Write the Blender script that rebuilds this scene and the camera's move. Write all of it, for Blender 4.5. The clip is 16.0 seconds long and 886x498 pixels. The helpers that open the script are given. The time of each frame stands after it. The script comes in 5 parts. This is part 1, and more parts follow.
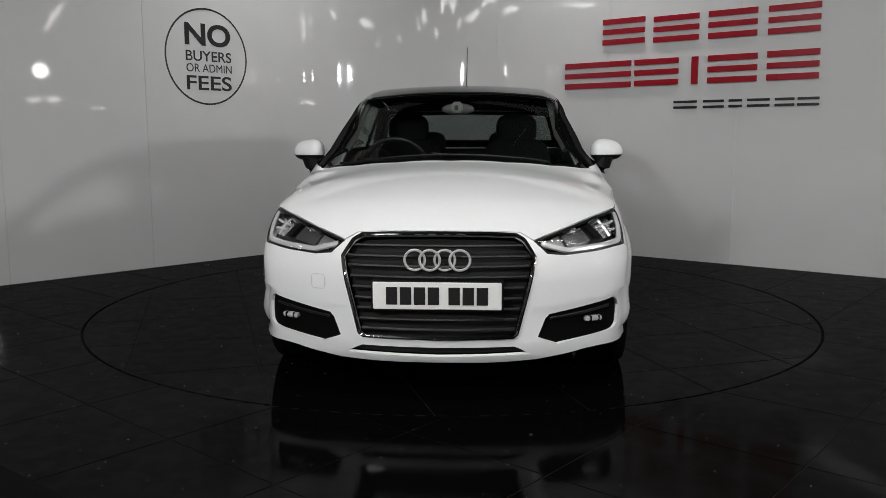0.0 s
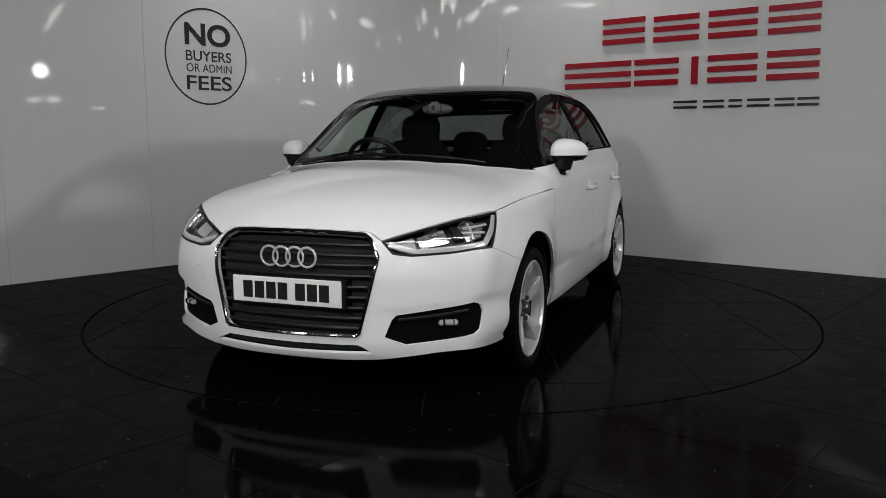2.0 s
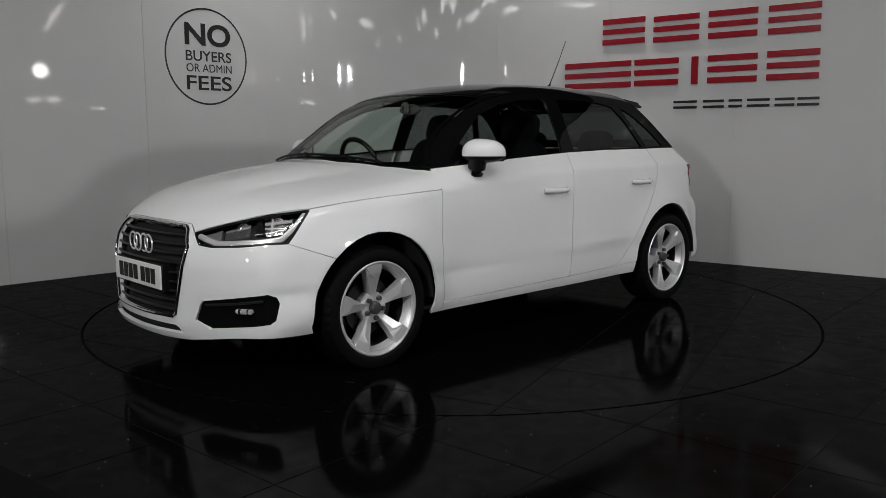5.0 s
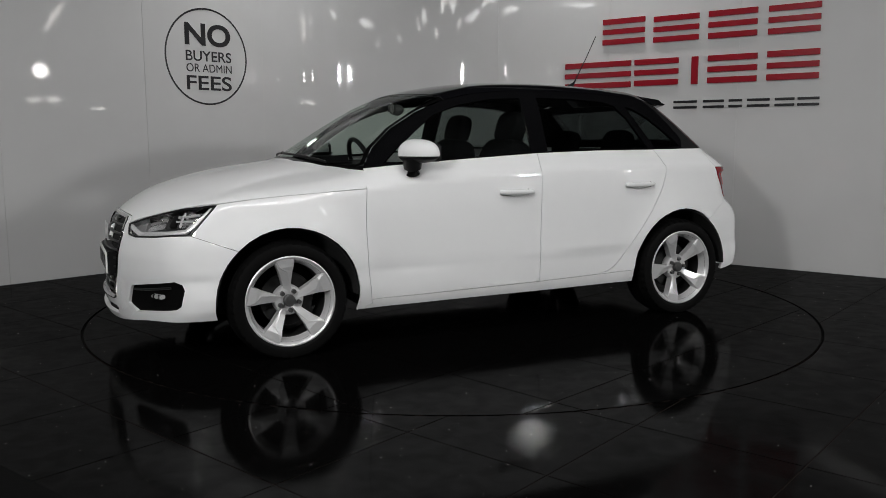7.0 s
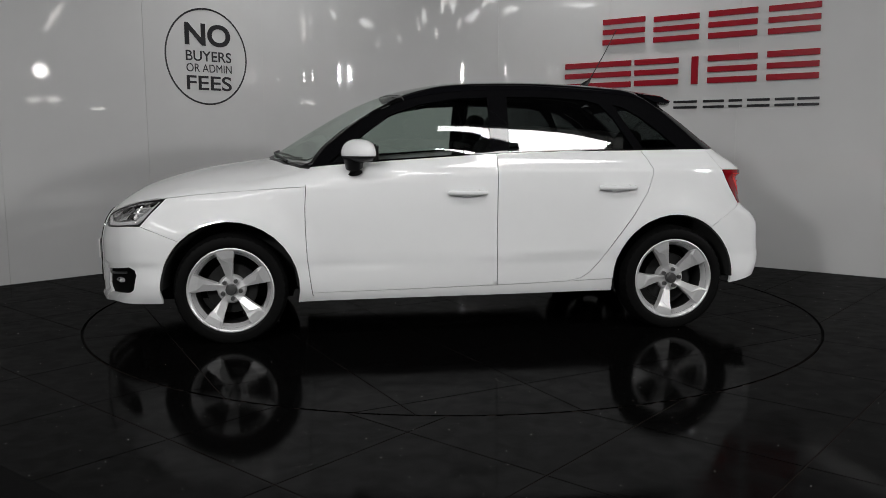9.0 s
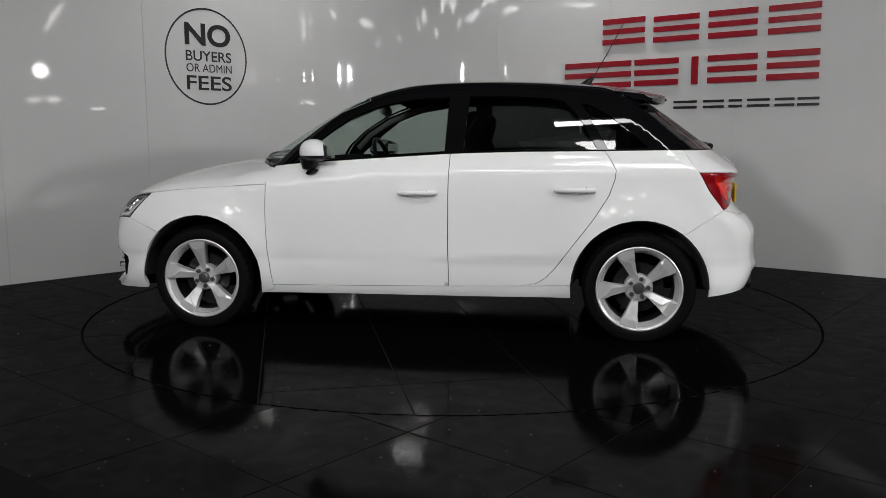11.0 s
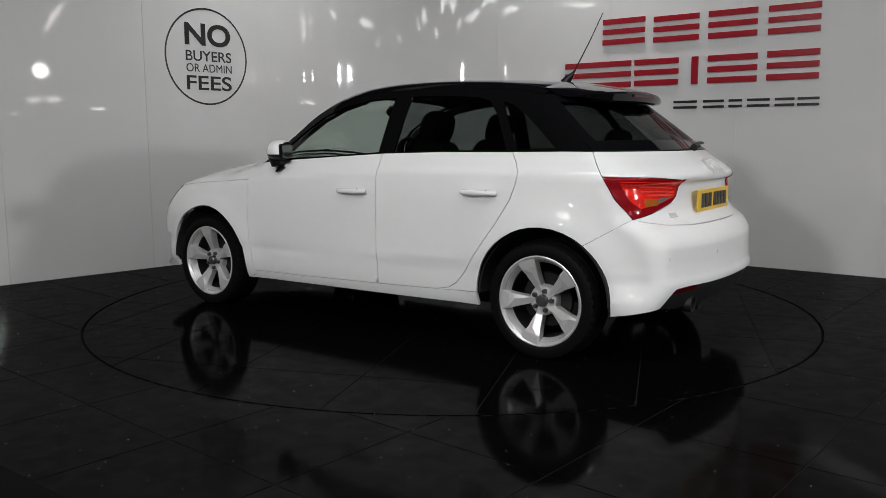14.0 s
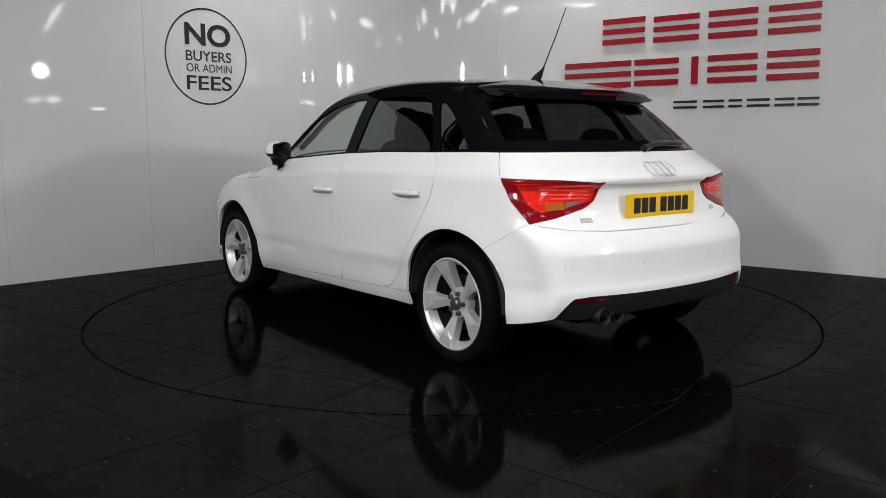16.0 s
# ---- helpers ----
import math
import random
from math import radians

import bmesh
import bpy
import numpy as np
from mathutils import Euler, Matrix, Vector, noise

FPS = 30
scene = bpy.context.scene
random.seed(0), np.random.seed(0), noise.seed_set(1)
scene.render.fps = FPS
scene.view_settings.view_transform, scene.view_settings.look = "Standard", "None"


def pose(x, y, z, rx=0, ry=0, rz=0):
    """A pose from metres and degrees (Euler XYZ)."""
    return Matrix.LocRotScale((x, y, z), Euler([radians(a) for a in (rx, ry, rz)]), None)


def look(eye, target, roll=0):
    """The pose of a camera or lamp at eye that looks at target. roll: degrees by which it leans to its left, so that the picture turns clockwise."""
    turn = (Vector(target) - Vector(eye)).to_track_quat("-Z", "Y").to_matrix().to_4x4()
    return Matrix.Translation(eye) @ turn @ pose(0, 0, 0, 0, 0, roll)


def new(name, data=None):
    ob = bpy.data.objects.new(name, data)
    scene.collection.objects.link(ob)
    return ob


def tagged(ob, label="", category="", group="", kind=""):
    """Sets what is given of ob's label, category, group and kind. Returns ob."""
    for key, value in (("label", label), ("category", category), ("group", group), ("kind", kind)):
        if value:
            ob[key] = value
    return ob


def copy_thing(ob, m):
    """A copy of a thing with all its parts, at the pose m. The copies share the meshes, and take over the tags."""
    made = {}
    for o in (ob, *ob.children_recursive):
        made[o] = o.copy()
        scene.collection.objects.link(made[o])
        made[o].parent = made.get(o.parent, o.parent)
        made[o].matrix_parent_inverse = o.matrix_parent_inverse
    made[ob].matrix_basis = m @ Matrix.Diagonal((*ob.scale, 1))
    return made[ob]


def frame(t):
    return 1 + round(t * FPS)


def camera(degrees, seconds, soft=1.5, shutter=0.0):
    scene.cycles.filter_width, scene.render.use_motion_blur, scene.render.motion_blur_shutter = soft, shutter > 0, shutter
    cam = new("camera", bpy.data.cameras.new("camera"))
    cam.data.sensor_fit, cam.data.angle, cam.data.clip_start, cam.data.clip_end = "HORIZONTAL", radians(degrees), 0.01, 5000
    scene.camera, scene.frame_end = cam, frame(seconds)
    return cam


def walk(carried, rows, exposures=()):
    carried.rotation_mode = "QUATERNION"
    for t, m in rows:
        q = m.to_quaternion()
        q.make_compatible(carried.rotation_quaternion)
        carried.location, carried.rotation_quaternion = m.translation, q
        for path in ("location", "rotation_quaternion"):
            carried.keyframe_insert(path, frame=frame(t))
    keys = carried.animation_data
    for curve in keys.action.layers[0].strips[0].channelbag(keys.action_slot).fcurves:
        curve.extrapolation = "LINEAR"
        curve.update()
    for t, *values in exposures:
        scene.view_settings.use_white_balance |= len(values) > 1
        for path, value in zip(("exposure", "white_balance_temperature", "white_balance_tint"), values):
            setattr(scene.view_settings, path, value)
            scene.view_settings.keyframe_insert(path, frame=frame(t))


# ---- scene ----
# ---------------------------------------------------------------- camera (stands still)
cam = camera(56.69, 16.0, soft=0.85)
EYE = Vector((0.0, -5.372, 1.081))
AIM = EYE + Vector((-0.00949, 0.99111, -0.13272)) * 5
walk(cam, [(0, look(EYE, AIM, -0.13)), (16, look(EYE, AIM, -0.13))],
     [(0, -0.45), (1, -0.54), (2, -0.66), (2.5, -0.72), (3, -0.88), (3.5, -1.0), (4.2, -0.94), (6.3, -0.64), (7, -0.60), (9, -0.60), (11.5, -0.48), (13.5, -0.48), (14.5, -0.2), (15.5, -0.13), (16, -0.1)])

# ---------------------------------------------------------------- light
world = bpy.data.worlds.new("world")
scene.world = world
world.use_nodes = True
world.node_tree.nodes["Background"].inputs[0].default_value = (0.75, 0.85, 1.0, 1)
world.node_tree.nodes["Background"].inputs[1].default_value = 0.03


def area(name, eye, target, sx, sy, watts, colour=(1, 1, 1), spread=180):
    d = bpy.data.lights.new(name, "AREA")
    d.shape, d.size, d.size_y, d.energy, d.color = "RECTANGLE", sx, sy, watts, colour
    d.spread = radians(spread)
    ob = new(name, d)
    ob.matrix_world = look(eye, target)
    return ob


# light boxes over the turntable's edge, two flood lamps on stands beside the camera
LIT = (1.0, 0.995, 0.988)
FLOODS = ((-1.86, -5.3, 2.41), (5.55, -4.05, 2.45))
area("light_box_far", (-1.1, -3.9, 4.33), (-1.1, -3.0, 0.4), 4.0, 0.32, 80, LIT)
area("light_box_near", (1.65, -3.28, 4.33), (1.65, -2.7, 0.4), 3.0, 0.18, 56, LIT)
area("flood_lamp_a", FLOODS[0], (0.4, 1.0, 1.0), 0.34, 0.34, 116, LIT)
area("flood_lamp_b", FLOODS[1], (-0.6, 1.0, 1.0), 0.34, 0.34, 165, LIT)


# slim fill lamps above the white walls, added out of view to brighten them
area("wall_fill_left", (-2.20, 1.13, 4.2), (-2.75, 1.30, 1.6), 1.9, 0.4, 20, LIT, 84).matrix_world = Matrix.Translation((-1.44, 1.92, 4.2)) @ Matrix.Rotation(radians(46.4), 4, "Z") @ Matrix.Rotation(radians(18), 4, "X")
area("wall_fill_right", (1.95, 1.42, 4.2), (2.40, 1.70, 1.6), 1.9, 0.4, 23, LIT, 84).matrix_world = Matrix.Translation((1.15, 2.02, 4.2)) @ Matrix.Rotation(radians(-37), 4, "Z") @ Matrix.Rotation(radians(18), 4, "X")


# ---------------------------------------------------------------- materials
def material(name, colour, rough=0.5, metal=0.0, coat=0.0, grain=0.0, scale=40.0, bump=0.0, spec=0.5, emit=None, strength=0.0):
    m = bpy.data.materials.new(name)
    m.use_nodes = True
    n, l = m.node_tree.nodes, m.node_tree.links
    b = n["Principled BSDF"]
    b.inputs["Base Color"].default_value = (*colour, 1)
    b.inputs["Roughness"].default_value = rough
    b.inputs["Metallic"].default_value = metal
    b.inputs["Coat Weight"].default_value = coat
    b.inputs["Coat Roughness"].default_value = 0.03
    b.inputs["Specular IOR Level"].default_value = spec
    if emit:
        b.inputs["Emission Color"].default_value = (*emit, 1)
        b.inputs["Emission Strength"].default_value = strength
    if grain or bump:
        tc = n.new("ShaderNodeTexCoord")
        t1, t2 = n.new("ShaderNodeTexNoise"), n.new("ShaderNodeTexNoise")
        t1.inputs["Scale"].default_value, t2.inputs["Scale"].default_value = scale, scale * 0.07
        t1.inputs["Detail"].default_value = t2.inputs["Detail"].default_value = 5
        l.new(tc.outputs["Object"], t1.inputs["Vector"])
        l.new(tc.outputs["Object"], t2.inputs["Vector"])
        add = n.new("ShaderNodeMath")
        l.new(t1.outputs["Fac"], add.inputs[0])
        l.new(t2.outputs["Fac"], add.inputs[1])
        mr = n.new("ShaderNodeMapRange")
        mr.inputs["From Min"].default_value, mr.inputs["From Max"].default_value = 0.6, 1.4
        mr.inputs["To Min"].default_value, mr.inputs["To Max"].default_value = 1 - grain, 1 + grain
        l.new(add.outputs[0], mr.inputs["Value"])
        mix = n.new("ShaderNodeMix")
        mix.data_type, mix.blend_type = "RGBA", "MULTIPLY"
        mix.inputs["Factor"].default_value = 1
        mix.inputs["A"].default_value = (*colour, 1)
        l.new(mr.outputs["Result"], mix.inputs["B"])
        l.new(mix.outputs["Result"], b.inputs["Base Color"])
        rr = n.new("ShaderNodeMapRange")
        rr.inputs["From Min"].default_value, rr.inputs["From Max"].default_value = 0.6, 1.4
        rr.inputs["To Min"].default_value, rr.inputs["To Max"].default_value = max(0.02, rough - grain * 0.3), rough + grain * 0.3
        l.new(add.outputs[0], rr.inputs["Value"])
        l.new(rr.outputs["Result"], b.inputs["Roughness"])
        if bump:
            bp = n.new("ShaderNodeBump")
            bp.inputs["Strength"].default_value, bp.inputs["Distance"].default_value = bump, 0.002
            l.new(t1.outputs["Fac"], bp.inputs["Height"])
            l.new(bp.outputs["Normal"], b.inputs["Normal"])
    return m


def glass_material(name, tint, ior=1.5, rough=0.0):
    m = bpy.data.materials.new(name)
    m.use_nodes = True
    n, l = m.node_tree.nodes, m.node_tree.links
    out = n["Material Output"]
    n.remove(n["Principled BSDF"])
    tr, gl, mx, fr = n.new("ShaderNodeBsdfTransparent"), n.new("ShaderNodeBsdfGlossy"), n.new("ShaderNodeMixShader"), n.new("ShaderNodeLayerWeight")
    tr.inputs[0].default_value = (*tint, 1)
    gl.inputs["Color"].default_value = (1, 1, 1, 1)
    gl.inputs["Roughness"].default_value = rough
    fr.inputs["Blend"].default_value = 0.5
    pw, ma = n.new("ShaderNodeMath"), n.new("ShaderNodeMath")
    f0 = ((ior - 1) / (ior + 1)) ** 2 * 1.5
    pw.operation, pw.inputs[1].default_value = "POWER", 5.0
    ma.operation, ma.inputs[1].default_value, ma.inputs[2].default_value = "MULTIPLY_ADD", 0.28, f0
    l.new(fr.outputs["Facing"], pw.inputs[0])
    l.new(pw.outputs[0], ma.inputs[0])
    l.new(ma.outputs[0], mx.inputs[0])
    l.new(tr.outputs[0], mx.inputs[1])
    l.new(gl.outputs[0], mx.inputs[2])
    l.new(mx.outputs[0], out.inputs[0])
    return m


def floor_material(name, base=(0.0012, 0.00115, 0.00115)):
    """Polished black quartz tile: tiny bright flecks, dust and smears in the gloss."""
    m = material(name, base, rough=0.6, spec=0.0)
    n, l = m.node_tree.nodes, m.node_tree.links
    b = n["Principled BSDF"]
    tc = n.new("ShaderNodeTexCoord")
    v = n.new("ShaderNodeTexVoronoi")
    v.inputs["Scale"].default_value = 30
    l.new(tc.outputs["Object"], v.inputs["Vector"])
    lt = n.new("ShaderNodeMath")
    lt.operation, lt.inputs[1].default_value = "LESS_THAN", 0.056
    l.new(v.outputs["Distance"], lt.inputs[0])
    sep = n.new("ShaderNodeSeparateColor")
    l.new(v.outputs["Color"], sep.inputs[0])
    gt = n.new("ShaderNodeMath")
    gt.operation, gt.inputs[1].default_value = "GREATER_THAN", 0.72
    l.new(sep.outputs[0], gt.inputs[0])
    mul = n.new("ShaderNodeMath")
    mul.operation = "MULTIPLY"
    l.new(lt.outputs[0], mul.inputs[0])
    l.new(gt.outputs[0], mul.inputs[1])
    noise_big, noise_fine = n.new("ShaderNodeTexNoise"), n.new("ShaderNodeTexNoise")
    noise_big.inputs["Scale"].default_value, noise_fine.inputs["Scale"].default_value = 1.7, 55
    noise_big.inputs["Detail"].default_value = noise_fine.inputs["Detail"].default_value = 6
    l.new(tc.outputs["Object"], noise_big.inputs["Vector"])
    l.new(tc.outputs["Object"], noise_fine.inputs["Vector"])
    r1 = n.new("ShaderNodeMapRange")
    r1.inputs["From Min"].default_value, r1.inputs["From Max"].default_value = 0.3, 0.75
    r1.inputs["To Min"].default_value, r1.inputs["To Max"].default_value = 0.05, 0.15
    l.new(noise_big.outputs["Fac"], r1.inputs["Value"])
    fr, weak, gl, mx = n.new("ShaderNodeFresnel"), n.new("ShaderNodeMath"), n.new("ShaderNodeBsdfGlossy"), n.new("ShaderNodeMixShader")
    fr.inputs["IOR"].default_value = 1.5
    weak.operation = "MULTIPLY"
    l.new(fr.outputs[0], weak.inputs[0])
    smear, wiped = n.new("ShaderNodeTexNoise"), n.new("ShaderNodeMapRange")
    smear.inputs["Scale"].default_value, smear.inputs["Detail"].default_value, smear.inputs["Distortion"].default_value = 11.0, 8, 0.6
    l.new(tc.outputs["Object"], smear.inputs["Vector"])
    wiped.inputs["From Min"].default_value, wiped.inputs["From Max"].default_value = 0.36, 0.66
    wiped.inputs["To Min"].default_value, wiped.inputs["To Max"].default_value = 0.145, 0.205
    l.new(smear.outputs["Fac"], wiped.inputs["Value"])
    l.new(wiped.outputs["Result"], weak.inputs[1])
    l.new(weak.outputs[0], mx.inputs[0])
    l.new(r1.outputs["Result"], gl.inputs["Roughness"])
    l.new(b.outputs[0], mx.inputs[1])
    l.new(gl.outputs[0], mx.inputs[2])
    l.new(mx.outputs[0], n["Material Output"].inputs[0])
    c1 = n.new("ShaderNodeMix")
    c1.data_type = "RGBA"
    c1.inputs["A"].default_value = tuple(c * 0.7 for c in base) + (1,)
    c1.inputs["B"].default_value = tuple(c * 2.2 for c in base) + (1,)
    l.new(noise_fine.outputs["Fac"], c1.inputs["Factor"])
    bp = n.new("ShaderNodeBump")
    bp.inputs["Strength"].default_value, bp.inputs["Distance"].default_value = 0.035, 0.002
    l.new(noise_fine.outputs["Fac"], bp.inputs["Height"])
    l.new(bp.outputs["Normal"], gl.inputs["Normal"])
    c2 = n.new("ShaderNodeMix")
    c2.data_type = "RGBA"
    c2.inputs["B"].default_value = (0.9, 0.87, 0.85, 1)
    l.new(mul.outputs[0], c2.inputs["Factor"])
    l.new(c1.outputs["Result"], c2.inputs["A"])
    l.new(c2.outputs["Result"], b.inputs["Base Color"])
    return m


def lacquer(name, gloss):
    """Black with a thin, even polish."""
    m = material(name, (0.004, 0.004, 0.0045), 0.5, spec=0.0)
    n, l = m.node_tree.nodes, m.node_tree.links
    gl, mx = n.new("ShaderNodeBsdfGlossy"), n.new("ShaderNodeMixShader")
    gl.inputs["Roughness"].default_value, mx.inputs[0].default_value = 0.02, gloss
    l.new(n["Principled BSDF"].outputs[0], mx.inputs[1])
    l.new(gl.outputs[0], mx.inputs[2])
    l.new(mx.outputs[0], n["Material Output"].inputs[0])
    return m


M_SURROUND = lacquer("black_window_surround", 0.035)
M_WALL = material("glossy_white_wall_panel", (0.58, 0.58, 0.58), 0.03, grain=0.03, scale=3.0, spec=0.5)
M_JOINT = material("panel_joint", (0.55, 0.55, 0.54), 0.3)
M_FLOOR = floor_material("black_quartz_tile")
M_GROUT = material("dark_grout", (0.016, 0.0125, 0.0115), 0.7, grain=0.35, scale=6, spec=0.05)
M_GAP = material("turntable_gap", (0.002, 0.002, 0.002), 0.9)
M_CEIL = material("dark_ceiling", (0.05, 0.05, 0.055), 0.8, grain=0.15, scale=4)
M_BACK = material("rear_showroom_wall", (0.10, 0.10, 0.11), 0.6, grain=0.15, scale=2)
M_RED = material("red_acrylic", (0.28, 0.006, 0.016), 0.25, coat=0.3)
M_BLACK_SIGN = material("black_acrylic", (0.012, 0.012, 0.014), 0.3)
M_PAINT = material("white_car_paint", (0.80, 0.805, 0.81), 0.5, spec=0.2, coat=1.0, grain=0.012, scale=12)
M_ROOF = material("gloss_black_paint", (0.004, 0.004, 0.005), 0.02, spec=0.3)
M_TRIM = material("satin_black_trim", (0.006, 0.006, 0.0065), 0.4, grain=0.2, scale=90, spec=0.3)
M_SLAT = material("dark_grille_plastic", (0.008, 0.008, 0.0085), 0.35, spec=0.4)
M_PLASTIC = material("textured_black_plastic", (0.010, 0.010, 0.011), 0.6, grain=0.3, scale=200, bump=0.2, spec=0.3)
M_UNDER = material("dark_underbody", (0.006, 0.006, 0.006), 0.9)
M_TYRE = material("tyre_rubber", (0.0035, 0.0035, 0.0035), 0.6, grain=0.3, scale=60, bump=0.2, spec=0.07)
M_ALLOY = material("silver_alloy", (0.66, 0.66, 0.665), 0.36, metal=0.5, grain=0.05, scale=30)
M_ALLOY_DARK = material("grey_alloy_barrel", (0.018, 0.018, 0.018), 0.5, metal=0.3)
M_DISC = material("brake_disc_steel", (0.03, 0.03, 0.03), 0.4, metal=0.8, grain=0.2, scale=50)
M_HUB = material("grey_hub_cap", (0.12, 0.12, 0.12), 0.35, metal=0.7, grain=0.1, scale=80)
M_CHROME = material("chrome", (0.8, 0.8, 0.8), 0.08, metal=1.0)
M_SEAT = material("dark_seat_cloth", (0.005, 0.005, 0.0055), 0.9, grain=0.3, scale=150, spec=0.1)
M_PLATE = material("white_number_plate", (0.82, 0.82, 0.80), 0.3)
M_PLATE_Y = material("yellow_number_plate", (0.80, 0.50, 0.02), 0.3)
M_INK = material("black_plate_ink", (0.01, 0.01, 0.01), 0.4)
M_SILVER = material("silver_lamp_trim", (0.82, 0.82, 0.83), 0.22, metal=0.5)
M_GREY_TRIM = material("grey_lamp_trim", (0.26, 0.26, 0.265), 0.3, metal=0.5)
M_REFLECT = material("lamp_reflector", (0.88, 0.88, 0.89), 0.18, metal=0.95, grain=0.1, scale=70, bump=0.5)
M_RING = material("bright_badge_chrome", (0.80, 0.80, 0.80), 0.28, metal=0.55)
M_BEZEL = material("dark_lamp_bezel", (0.025, 0.025, 0.027), 0.3, metal=0.2, grain=0.1, scale=60)
M_VOID = material("matt_black_plastic", (0.003, 0.003, 0.003), 0.9, spec=0.05)
M_BORDER = material("black_glass_print", (0.003, 0.003, 0.003), 0.25, spec=0.25)
M_RED_LENS = material("red_lamp_lens", (0.66, 0.018, 0.012), 0.08, spec=0.4, grain=0.35, scale=45)
M_RED_RIB = material("bright_red_lens_rib", (0.85, 0.07, 0.05), 0.06, coat=1.0)
M_RED_DARK = material("dark_red_reflector", (0.07, 0.003, 0.005), 0.12)
M_RED_DEEP = material("dark_red_lamp_lens", (0.22, 0.005, 0.009), 0.08)
M_AMBER = material("amber_lamp_lens", (0.42, 0.12, 0.02), 0.1, coat=1.0)
M_CLEAR = material("grey_lamp_lens", (0.16, 0.15, 0.15), 0.15, coat=1.0)
M_GLASS = glass_material("clear_window_glass", (0.76, 0.82, 0.78))
M_PRIVACY = glass_material("tinted_window_glass", (0.20, 0.22, 0.215))
M_SIDE_GLASS = glass_material("side_window_glass", (0.66, 0.73, 0.69))
M_LENS = glass_material("clear_lamp_cover", (0.92, 0.92, 0.92), 1.45)
M_LAMP = material("lit_lamp_tube", (1, 1, 1), 0.5, emit=(1.0, 0.97, 0.92), strength=14.0)
M_LAMP_SOFT = material("lit_diffuser", (1, 1, 1), 0.5, emit=(1.0, 0.99, 0.97), strength=14.0)
M_GLOBE = material("lit_globe", (1, 1, 1), 0.5, emit=(1.0, 0.98, 0.95), strength=60.0)


# ---------------------------------------------------------------- mesh helpers
def empty(name, m=Matrix()):
    ob = new(name)
    ob.matrix_world = m
    return ob


def finish(bm, name, mat, smooth=True):
    me = bpy.data.meshes.new(name)
    bm.to_mesh(me)
    bm.free()
    me.materials.append(mat)
    if smooth:
        me.polygons.foreach_set("use_smooth", [True] * len(me.polygons))
        me.set_sharp_from_angle(angle=radians(35))
    return me


def part(name, bm, mat, parent, label="", smooth=True):
    """Links a bmesh (or a mesh) as one mesh object under a thing or a part."""
    me = bm if isinstance(bm, bpy.types.Mesh) else finish(bm, name, mat, smooth)
    ob = new(name, me)
    if parent:
        ob.parent = parent
    return tagged(ob, label)


def box(bm, x0, x1, y0, y1, z0, z1, bevel=0.0, m=None):
    r = bmesh.ops.create_cube(bm, size=1)
    for v in r["verts"]:
        v.co = Vector(((x0 + x1) / 2 + v.co.x * (x1 - x0), (y0 + y1) / 2 + v.co.y * (y1 - y0), (z0 + z1) / 2 + v.co.z * (z1 - z0)))
    if bevel:
        es = list({e for v in r["verts"] for e in v.link_edges})
        r = bmesh.ops.bevel(bm, geom=es, offset=bevel, segments=2, affect="EDGES")
    if m is not None:
        bmesh.ops.transform(bm, matrix=m, verts=r["verts"])
    return bm


def lathe(profile, steps=64):
    """Turns (radius, offset) pairs round the y axis."""
    bm = bmesh.new()
    rings = []
    for k in range(steps):
        a = 2 * math.pi * k / steps
        rings.append([bm.verts.new((r * math.cos(a), o, r * math.sin(a))) for r, o in profile])
    for k in range(steps):
        a, b = rings[k], rings[(k + 1) % steps]
        for j in range(len(profile) - 1):
            bm.faces.new((a[j], a[j + 1], b[j + 1], b[j]))
    bmesh.ops.recalc_face_normals(bm, faces=bm.faces)
    return bm


def tube(points, radius, sides=8, closed=False, flat=1.0, normals=None):
    """A bar of round section along points; flat squeezes it along its normal."""
    bm = bmesh.new()
    pts = [Vector(p) for p in points]
    n = len(pts)
    rings = []
    for i, p in enumerate(pts):
        a = pts[(i - 1) % n] if closed or i else pts[0]
        b = pts[(i + 1) % n] if closed or i < n - 1 else pts[-1]
        t = (b - a).normalized()
        up = Vector(normals[i]) if normals is not None else (Vector((0, 0, 1)) if abs(t.z) < 0.9 else Vector((1, 0, 0)))
        s = t.cross(up).normalized()
        u = s.cross(t).normalized()
        rr = radius[i] if isinstance(radius, (list, tuple)) else radius
        rings.append([bm.verts.new(p + s * (math.cos(q) * rr) + u * (math.sin(q) * rr * flat)) for q in [2 * math.pi * k / sides for k in range(sides)]])
    m = n if closed else n - 1
    for i in range(m):
        a, b = rings[i], rings[(i + 1) % n]
        for k in range(sides):
            bm.faces.new((a[k], a[(k + 1) % sides], b[(k + 1) % sides], b[k]))
    if not closed:
        bm.faces.new(rings[0])
        bm.faces.new(rings[-1])
    bmesh.ops.recalc_face_normals(bm, faces=bm.faces)
    return bm


def prism(outline, depth, bevel=0.0):
    """An outline in the xz plane, given depth along y."""
    bm = bmesh.new()
    a = [bm.verts.new((x, 0, z)) for x, z in outline]
    b = [bm.verts.new((x, depth, z)) for x, z in outline]
    bm.faces.new(a)
    bm.faces.new(b)
    for i in range(len(a)):
        j = (i + 1) % len(a)
        bm.faces.new((a[i], a[j], b[j], b[i]))
    bmesh.ops.recalc_face_normals(bm, faces=bm.faces)
    if bevel:
        bmesh.ops.bevel(bm, geom=list(bm.edges), offset=bevel, segments=2, affect="EDGES")
    return bm


